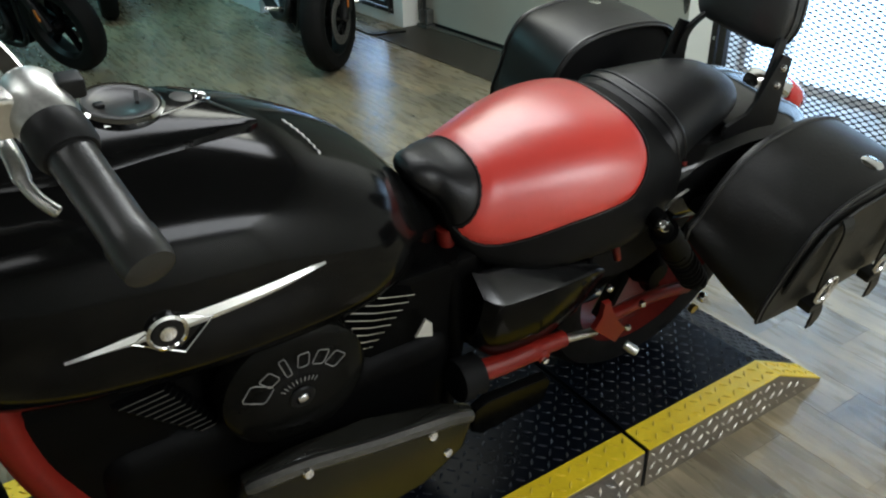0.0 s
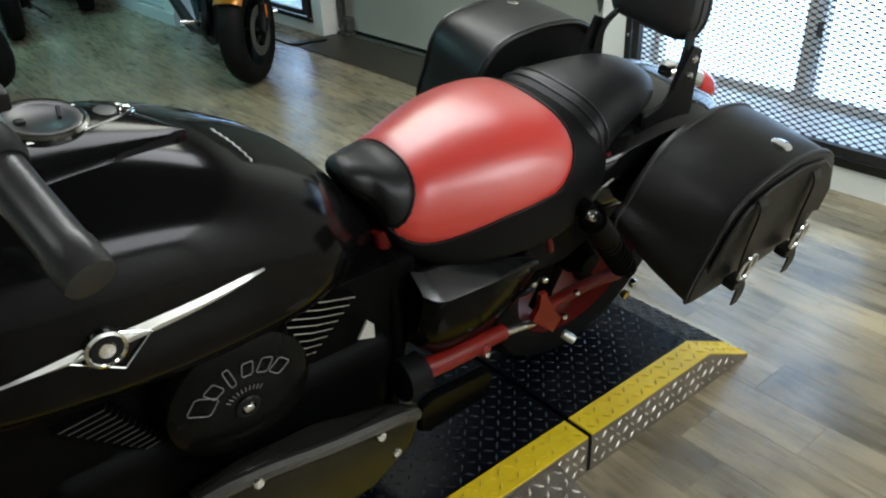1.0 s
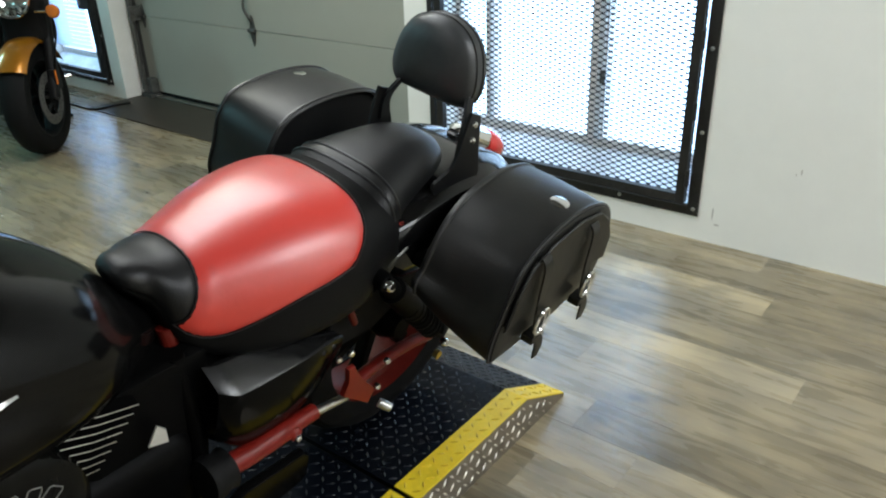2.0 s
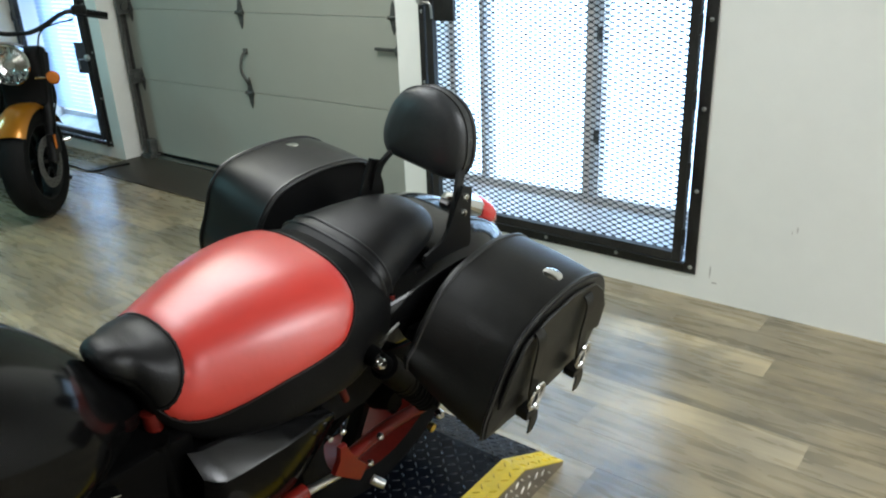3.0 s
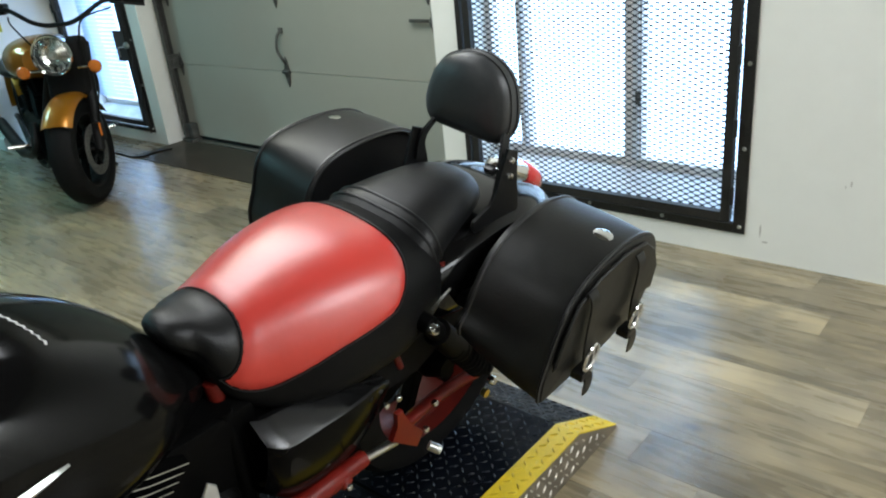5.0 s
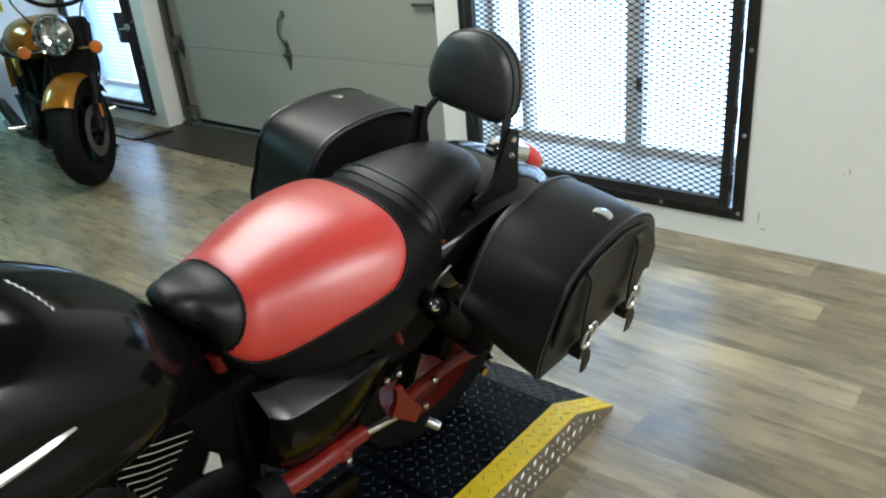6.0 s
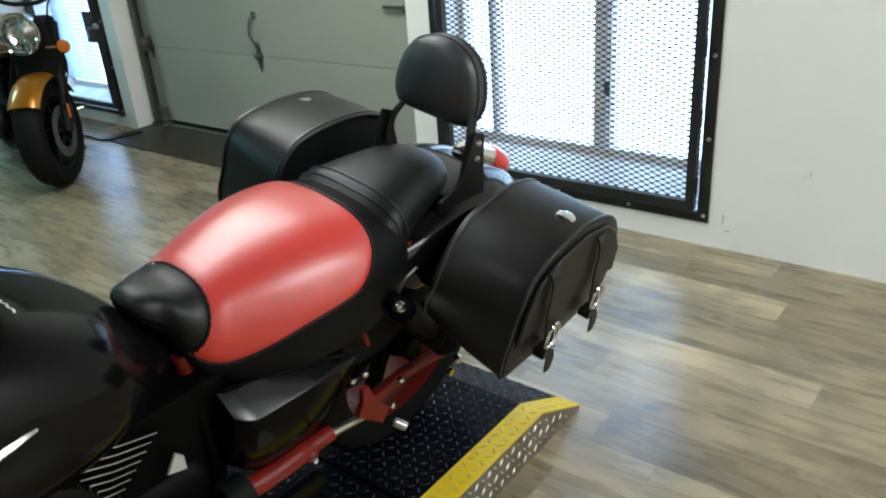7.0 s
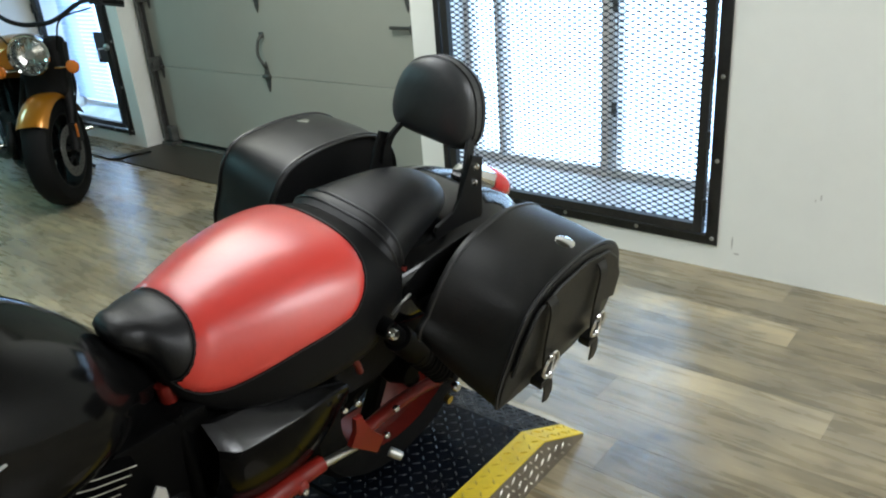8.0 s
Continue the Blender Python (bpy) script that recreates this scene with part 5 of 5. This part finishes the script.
        part("keeper", box(bmesh.new(), x - 0.008, x + 0.036, min(yo + sgn * 0.008, yo + sgn * 0.036), max(yo + sgn * 0.008, yo + sgn * 0.036), 0.538, 0.556, 0.003), BAG_LEATHER, bag, "leather keeper loop")
    m = (1.318, sgn * 0.383, 0.7835 if sgn < 0 else 0.781)
    bm = lathe(bmesh.new(), [(0, -0.004), (0.020, -0.004), (0.0205, 0.001), (0.016, 0.003), (0.008, 0.0035), (0, 0.005)], m, (-0.02, sgn * 0.12, 1), 24)
    part("concho", bm, CHROME, bag, "small round silver concho")
    bm = box(bmesh.new(), 1.13, 1.44, min(yi, yi - sgn * 0.07), max(yi, yi - sgn * 0.07), 0.60, 0.63, 0.005)
    part("bag_bracket", bm, SATIN_BLACK, bag, "black steel mounting bracket")


saddlebag(-1)
saddlebag(1)

# handlebar and controls
for sgn in (-1, 1):
    a, b = Vector((0.028, sgn * 0.285, 1.112)), Vector((0.056, sgn * 0.435, 1.064))
    d = (b - a).normalized()
    bm = lathe(bmesh.new(), [(0, 0), (0.0265, 0), (0.0275, 0.008), (0.0270, 0.026), (0.0235, 0.034), (0, 0.034)], a, d, 28)
    part("grip_collar", bm, SATIN_BLACK, bike, "black throttle collar")
    bm = lathe(bmesh.new(), [(0, 0.03), (0.0200, 0.03), (0.0205, 0.036), (0.0200, 0.06), (0.0203, 0.122), (0.0218, 0.128), (0.0222, 0.150), (0.0205, 0.159), (0.012, 0.161), (0, 0.161)], a, d, 28)
    part("grip", bm, GRIP, bike, "worn black rubber grip")
    bm = lathe(bmesh.new(), [(0, -0.058), (0.020, -0.056), (0.026, -0.047), (0.028, -0.01), (0.025, -0.001), (0, 0)], a, d, 24)
    sw = part("switch_housing", bm, DULL_BRIGHT, bike, "dull silver switch housing")
    q = a - d * 0.03
    part("switch", box(bmesh.new(), q.x + 0.018, q.x + 0.040, q.y - 0.012, q.y + 0.012, q.z + 0.004, q.z + 0.022, 0.004), SATIN_BLACK, sw, "black thumb switch")
    bm = tube(bmesh.new(), smooth_path([a - d * 0.06, a - d * 0.12 + Vector((-0.02, 0, 0.0)), Vector((-0.10, sgn * 0.13, 1.085)), Vector((-0.14, sgn * 0.06, 1.06)), Vector((-0.145, 0, 1.055))]), 0.0125, 14)
    part("handlebar", bm, CHROME, bike, "chrome handlebar")
    bm = box(bmesh.new(), q.x - 0.06, q.x - 0.015, q.y - 0.02, q.y + 0.02, q.z - 0.018, q.z + 0.02, 0.006)
    part("lever_bracket", bm, BRUSHED, bike, "silver lever bracket")
    lv = [(-0.01, sgn * 0.225, 1.085), (-0.006, sgn * 0.262, 1.078), (-0.004, sgn * 0.287, 1.068), (0.003, sgn * 0.302, 1.058), (0.014, sgn * 0.312, 1.048)]
    part("lever", tube(bmesh.new(), smooth_path(lv), [0.008] * 12 + [0.006] * 12 + [0.004], 10), DULL_BRIGHT, bike, "silver lever")
    st = [q + Vector((-0.035, 0, 0.018)), q + Vector((-0.03, sgn * 0.01, 0.10)), q + Vector((-0.02, sgn * 0.05, 0.20)), q + Vector((-0.02, sgn * 0.09, 0.25))]
    part("mirror_stalk", tube(bmesh.new(), smooth_path(st), 0.006, 8), CHROME, bike, "chrome mirror stalk")
    bm = lathe(bmesh.new(), [(0, -0.016), (0.045, -0.012), (0.055, 0.0), (0.052, 0.004), (0, 0.004)], q + Vector((-0.02, sgn * 0.11, 0.285)), (1, 0, 0.1), 28)
    part("mirror", bm, CHROME, bike, "round chrome mirror")
    cable = [q + Vector((-0.05, 0, -0.01)), Vector((-0.12, sgn * 0.22, 1.02)), Vector((-0.20, sgn * 0.10, 0.92)), Vector((-0.22, sgn * 0.05, 0.75))]
    part("cable", tube(bmesh.new(), smooth_path(cable, 8), 0.005, 8), SATIN_BLACK, bike, "black control cable")
for sgn in (-1, 1):
    part("riser", tube(bmesh.new(), [(-0.15, sgn * 0.055, 0.95), (-0.145, sgn * 0.055, 1.07)], 0.02, 14), BRUSHED, bike, "silver handlebar riser")
part("top_clamp", box(bmesh.new(), -0.20, -0.09, -0.11, 0.11, 0.925, 0.955, 0.01), BRUSHED, bike, "silver fork clamp")
bm = tube(bmesh.new(), smooth_path([(0.45, -0.15, 0.10), (0.42, -0.22, 0.06), (0.38, -0.30, -0.075)]), 0.012, 10)
box(bm, 0.345, 0.415, -0.325, -0.275, -0.082, -0.072, 0.003)
part("side_stand", bm, SATIN_BLACK, bike, "black side stand")
for sgn in (1,):
    bm = tube(bmesh.new(), smooth_path([(0.2, 0.17, 0.30), (0.5, 0.22, 0.22), (0.9, 0.24, 0.20), (1.45, 0.25, 0.21)]), [0.03] * 10 + [0.045] * 9, 18)
    part("exhaust_pipe", bm, CHROME, bike, "chrome exhaust silencer")

# ---- the other motorcycles in the showroom ----


def parked_cruiser(base, heading, steer, paint, label, tag=False, lean=0.0):
    """A cruiser that faces away from its body; base: where its front tyre stands; heading and steer in degrees."""
    b = thing("motorcycle", pose(base[0], base[1], 0, 0, 0, heading - steer) @ pose(0, 0, 0, lean), label, "motorcycle", "motorcycles parked in the showroom")
    S = pose(0, 0, 0, 0, 0, steer)
    B = Matrix.Identity(4)

    def put(name, bm, material, m, text="", parent=b):
        bmesh.ops.transform(bm, matrix=m, verts=bm.verts)
        return part(name, bm, material, parent, text)
    # steered parts
    w = wheel("front_wheel", 0, 0.32, 0.32, 0.074, SATIN_BLACK, b, 5, 1)
    w.matrix_basis = S
    bm = bmesh.new()
    rows = []
    for i in range(21):
        a = radians(38 + 112 * i / 20)
        rr = 0.345
        rows.append([(rr * math.cos(a) * (1 - 0.10 * v ** 4), 0.090 * v, 0.32 + rr * math.sin(a) * (1 - 0.10 * v ** 4)) for v in (-1, -0.9, -0.65, -0.3, 0, 0.3, 0.65, 0.9, 1)])
    grid_skin(bm, rows)
    fender = put("front_fender", bm, paint, S, "metallic painted front fender")
    for y in (-0.105, 0.105):
        bm = tube(bmesh.new(), [(0.0, y, 0.32), (-0.02, y, 0.40), (-0.08, y, 0.60), (-0.16, y, 0.92)], [0.028, 0.032, 0.030, 0.034], 16)
        leg = put("fork_leg", bm, SATIN_BLACK, S, "black fork leg")
        put("reflector", box(bmesh.new(), 0.0, 0.02, y * 1.35 - 0.004, y * 1.35 + 0.004, 0.40, 0.48, 0.003), AMBER, S, "amber reflector", leg)
    bm = box(bmesh.new(), -0.08, 0.0, 0.085, 0.135, 0.36, 0.48, 0.012)
    put("brake_caliper", bm, SATIN_BLACK, S, "black brake caliper")
    put("fork_cover", box(bmesh.new(), -0.20, -0.05, -0.125, 0.125, 0.62, 0.96, 0.035, 3), RUBBER, S, "black fork cover")
    hl = put("headlamp", lathe(bmesh.new(), [(0, -0.12), (0.065, -0.11), (0.102, -0.05), (0.110, 0.0), (0.115, 0.015), (0.110, 0.026), (0.100, 0.022)], (0.03, 0, 0.885), (1, 0, 0), 40), CHROME, S, "chrome headlamp shell")
    bm = lathe(bmesh.new(), [(0.100, 0.018), (0.084, 0.034), (0.045, 0.043), (0, 0.046)], (0.03, 0, 0.885), (1, 0, 0), 36)
    put("lens", bm, LENS_GLASS, S, "clear glass lens", hl).visible_shadow = False
    bm = lathe(bmesh.new(), [(0.099, 0.016), (0.086, -0.004), (0.062, -0.022), (0.035, -0.034), (0.018, -0.038)], (0.03, 0, 0.885), (1, 0, 0), 14)
    bowl = put("reflector", bm, CHROME, S, "faceted mirror reflector", hl)
    for p in bowl.data.polygons:
        p.use_smooth = False
    put("bulb_shield", lathe(bmesh.new(), [(0.020, -0.036), (0.020, 0.0), (0.014, 0.010), (0, 0.012)], (0.03, 0, 0.885), (1, 0, 0), 18), BRUSHED, S, "metal bulb shield", hl)
    for s in (-1, 1):
        put("signal_arm", tube(bmesh.new(), [(-0.02, s * 0.10, 0.80), (-0.01, s * 0.18, 0.80)], 0.008, 8), CHROME, S, "chrome signal arm")
        bm = lathe(bmesh.new(), [(0, -0.045), (0.025, -0.035), (0.036, -0.005), (0.038, 0.003), (0.030, 0.014), (0, 0.020)], (0.0, s * 0.205, 0.80), (1, 0, 0), 24)
        put("turn_signal", bm, AMBER, S, "amber turn signal")
        bar = [(-0.14, 0, 1.03), (-0.14, s * 0.07, 1.033), (-0.14, s * 0.15, 1.062), (-0.18, s * 0.27, 1.13), (-0.24, s * 0.36, 1.125), (-0.31, s * 0.43, 1.10)]
        put("handlebar", tube(bmesh.new(), smooth_path(bar), 0.013, 12), SATIN_BLACK, S, "black handlebar")
        put("grip", tube(bmesh.new(), [(-0.25, s * 0.37, 1.122), (-0.33, s * 0.45, 1.094)], 0.018, 14), RUBBER, S, "black rubber grip")
        put("control_housing", box(bmesh.new(), -0.27, -0.19, min(s * 0.30, s * 0.37), max(s * 0.30, s * 0.37), 1.108, 1.168, 0.014), SATIN_BLACK, S, "black control housing")
        put("lever", tube(bmesh.new(), smooth_path([(-0.18, s * 0.32, 1.12), (-0.16, s * 0.39, 1.11), (-0.22, s * 0.49, 1.085)]), 0.007, 8), SATIN_BLACK, S, "black lever")
        st = [(-0.21, s * 0.33, 1.12), (-0.21, s * 0.35, 1.19), (-0.20, s * 0.38, 1.24)]
        put("mirror_stalk", tube(bmesh.new(), smooth_path(st), 0.006, 8), SATIN_BLACK, S, "black mirror stalk")
        bm = lathe(bmesh.new(), [(0, 0.022), (0.045, 0.018), (0.062, 0.004), (0.064, -0.004), (0.058, -0.008), (0, -0.008)], (0, 0, 0), (1, 0, 0), 28)
        bmesh.ops.scale(bm, vec=(1, 1.15, 0.78), verts=bm.verts)
        bmesh.ops.transform(bm, matrix=pose(-0.20, s * 0.43, 1.265, s * -14), verts=bm.verts)
        put("mirror", bm, SATIN_BLACK, S, "black oval mirror")
        cab = [(-0.21, s * 0.30, 1.09), (-0.02, s * 0.20, 1.06), (-0.04, s * 0.14, 0.95), (-0.10, s * 0.09, 0.82)]
        put("cable", tube(bmesh.new(), smooth_path(cab, 8), 0.005, 8), RUBBER, S, "black control cable")
    put("brake_hose", tube(bmesh.new(), smooth_path([(-0.04, 0.12, 0.46), (0.02, 0.17, 0.58), (-0.04, 0.18, 0.70), (-0.15, 0.12, 0.80)], 8), 0.0055, 8), RUBBER, S, "black brake hose")
    # body
    tk = [(-1.02, 0.80, 0.05, 0.78, 0.74), (-0.92, 0.86, 0.12, 0.78, 0.72), (-0.75, 0.925, 0.185, 0.80, 0.70), (-0.55, 0.96, 0.215, 0.82, 0.70), (-0.38, 0.955, 0.20, 0.83, 0.72), (-0.28, 0.92, 0.14, 0.84, 0.76)]
    put("tank", loft(tk, 0.85, 0.8, n=32, steps=24), paint, B, "metallic painted fuel tank")
    st = [(-1.62, 0.78, 0.10, 0.73, 0.70), (-1.45, 0.785, 0.15, 0.72, 0.68), (-1.25, 0.74, 0.19, 0.69, 0.65), (-1.05, 0.74, 0.16, 0.70, 0.65), (-0.93, 0.79, 0.09, 0.72, 0.67)]
    put("seat", loft(st, 0.8, 0.7, n=28, steps=20), BLACK_LEATHER, B, "black vinyl seat")
    put("crankcase", box(bmesh.new(), -1.0, -0.42, -0.16, 0.16, 0.16, 0.46, 0.05, 3), ENGINE, B, "black engine crankcase")
    for cx, tilt in ((-0.56, 24), (-0.84, -24)):
        m = pose(cx, 0, 0.50, 0, tilt)
        cyl = put("cylinder", box(bmesh.new(), -0.06, 0.06, -0.10, 0.10, -0.05, 0.22, 0.02), ENGINE, m, "black finned cylinder")
        for k in range(9):
            put("fin", box(bmesh.new(), -0.085, 0.085, -0.125, 0.125, -0.03 + k * 0.024, -0.022 + k * 0.024, 0.003, 1), ENGINE, m, "", cyl)
    rw = wheel("rear_wheel", -1.66, 0.32, 0.32, 0.085, SATIN_BLACK, b, 5)
    bm = bmesh.new()
    rows = []
    for i in range(17):
        a = radians(30 + 150 * i / 16)
        rows.append([(-1.66 + 0.36 * math.cos(a), 0.11 * v, 0.33 + 0.36 * math.sin(a) * (1 - 0.07 * v ** 4)) for v in (-1, -0.8, -0.3, 0.3, 0.8, 1)])
    grid_skin(bm, rows)
    put("rear_fender", bm, paint, B, "metallic painted rear fender")
    for s in (-1, 1):
        put("frame_tube", tube(bmesh.new(), smooth_path([(-0.24, 0, 0.86), (-0.34, s * 0.10, 0.5), (-0.45, s * 0.14, 0.18), (-1.0, s * 0.15, 0.15), (-1.3, s * 0.15, 0.33), (-1.64, s * 0.13, 0.32)]), 0.018, 10), SATIN_BLACK, B, "black frame tube")
        put("foot_peg", tube(bmesh.new(), [(-0.62, s * 0.15, 0.28), (-0.62, s * 0.33, 0.30)], 0.014, 10), CHROME, B, "chrome foot peg")
        put("peg_mount", box(bmesh.new(), -0.68, -0.52, min(s * 0.15, s * 0.20), max(s * 0.15, s * 0.20), 0.20, 0.34, 0.015), SATIN_BLACK, B, "black peg mount")
    put("exhaust_pipe", tube(bmesh.new(), smooth_path([(-0.5, -0.16, 0.44), (-0.46, -0.2, 0.28), (-0.9, -0.22, 0.2), (-1.9, -0.23, 0.25)]), [0.025] * 12 + [0.04] * 7, 14), SATIN_BLACK, B, "black exhaust")
    put("side_stand", tube(bmesh.new(), [(-0.75, 0.14, 0.16), (-0.72, 0.30, 0.008)], 0.011, 8), SATIN_BLACK, B, "black side stand")
    if tag:
        put("tag", box(bmesh.new(), -0.40, -0.396, -0.50, -0.45, 1.0, 1.09, 0.001, 1), IVORY, S, "yellow paper tag on the handlebar")
    return b


parked_cruiser((2.045, 4.61), 222, -33, GOLD, "gold and black cruiser motorcycle with its wheel turned", True)
parked_cruiser((0.74, 5.68), 298, 14, BLACK_PAINT, "black cruiser motorcycle with bright front wheel", lean=15)
parked_cruiser((1.23, 7.20), 262, 4, BLACK_PAINT, "black cruiser motorcycle parked at the back")
parked_cruiser((2.02, 7.95), 255, -4, BLACK_PAINT, "black cruiser motorcycle parked by the far wall")
bm = tube(bmesh.new(), smooth_path([(2.70, 5.90, 0.006), (2.688, 5.64, 0.006), (2.684, 5.47, 0.006), (2.679, 5.32, 0.006), (2.71, 5.22, 0.012), (2.80, 5.215, 0.012), (2.93, 5.18, 0.012)]), 0.006, 8)
tagged(part("power_cord", bm, RUBBER), "black power cord lying on the floor", "cord")

# ---- floor planks ----
PW, PL = 0.152, 1.22
floor = thing("floor", Matrix.Identity(4), "grey-brown wood-look vinyl plank floor", "floor", kind="structure")
part("subfloor", box(bmesh.new(), -5.2, 3.3, -3.7, 9.7, -0.15, -0.0045), DARK_BOARD, floor, "dark underlay in the joints", smooth=False)
part_mesh = None
rest = bmesh.new()
rng = random.Random(4)
X0 = 2.07 - PW * 46
x = X0
while x < 3.26:
    y = -3.5 - rng.random() * PL
    while y < 9.5:
        near = 0.25 < x < 3.2 and -0.6 < y + PL and y < 6.6
        a, b = max(y, -3.5), min(y + PL, 9.5)
        xa, xb = max(x, -5.0), min(x + PW, 3.3)
        if b - a > 0.02 and xb - xa > 0.02:
            if near and b - a > PL - 0.01 and xb - xa > PW - 0.001:
                if part_mesh is None:
                    bm = box(bmesh.new(), 0.0002, PW - 0.0002, 0.0002, PL - 0.0002, -0.0044, 0.0)
                    first = part("plank", bm, PLANK, floor, smooth=False)
                    part_mesh = first.data
                    ob = first
                else:
                    ob = new("plank", part_mesh)
                    ob.parent = floor
                ob.location = (x, y, 0)
            else:
                box(rest, xa + 0.0006, xb - 0.0006, a + 0.0006, b - 0.0006, -0.0044, 0.0)
        y += PL
    x += PW
far = part("far_planks", rest, PLANK, floor, smooth=False)
far["kind"] = "stuff"
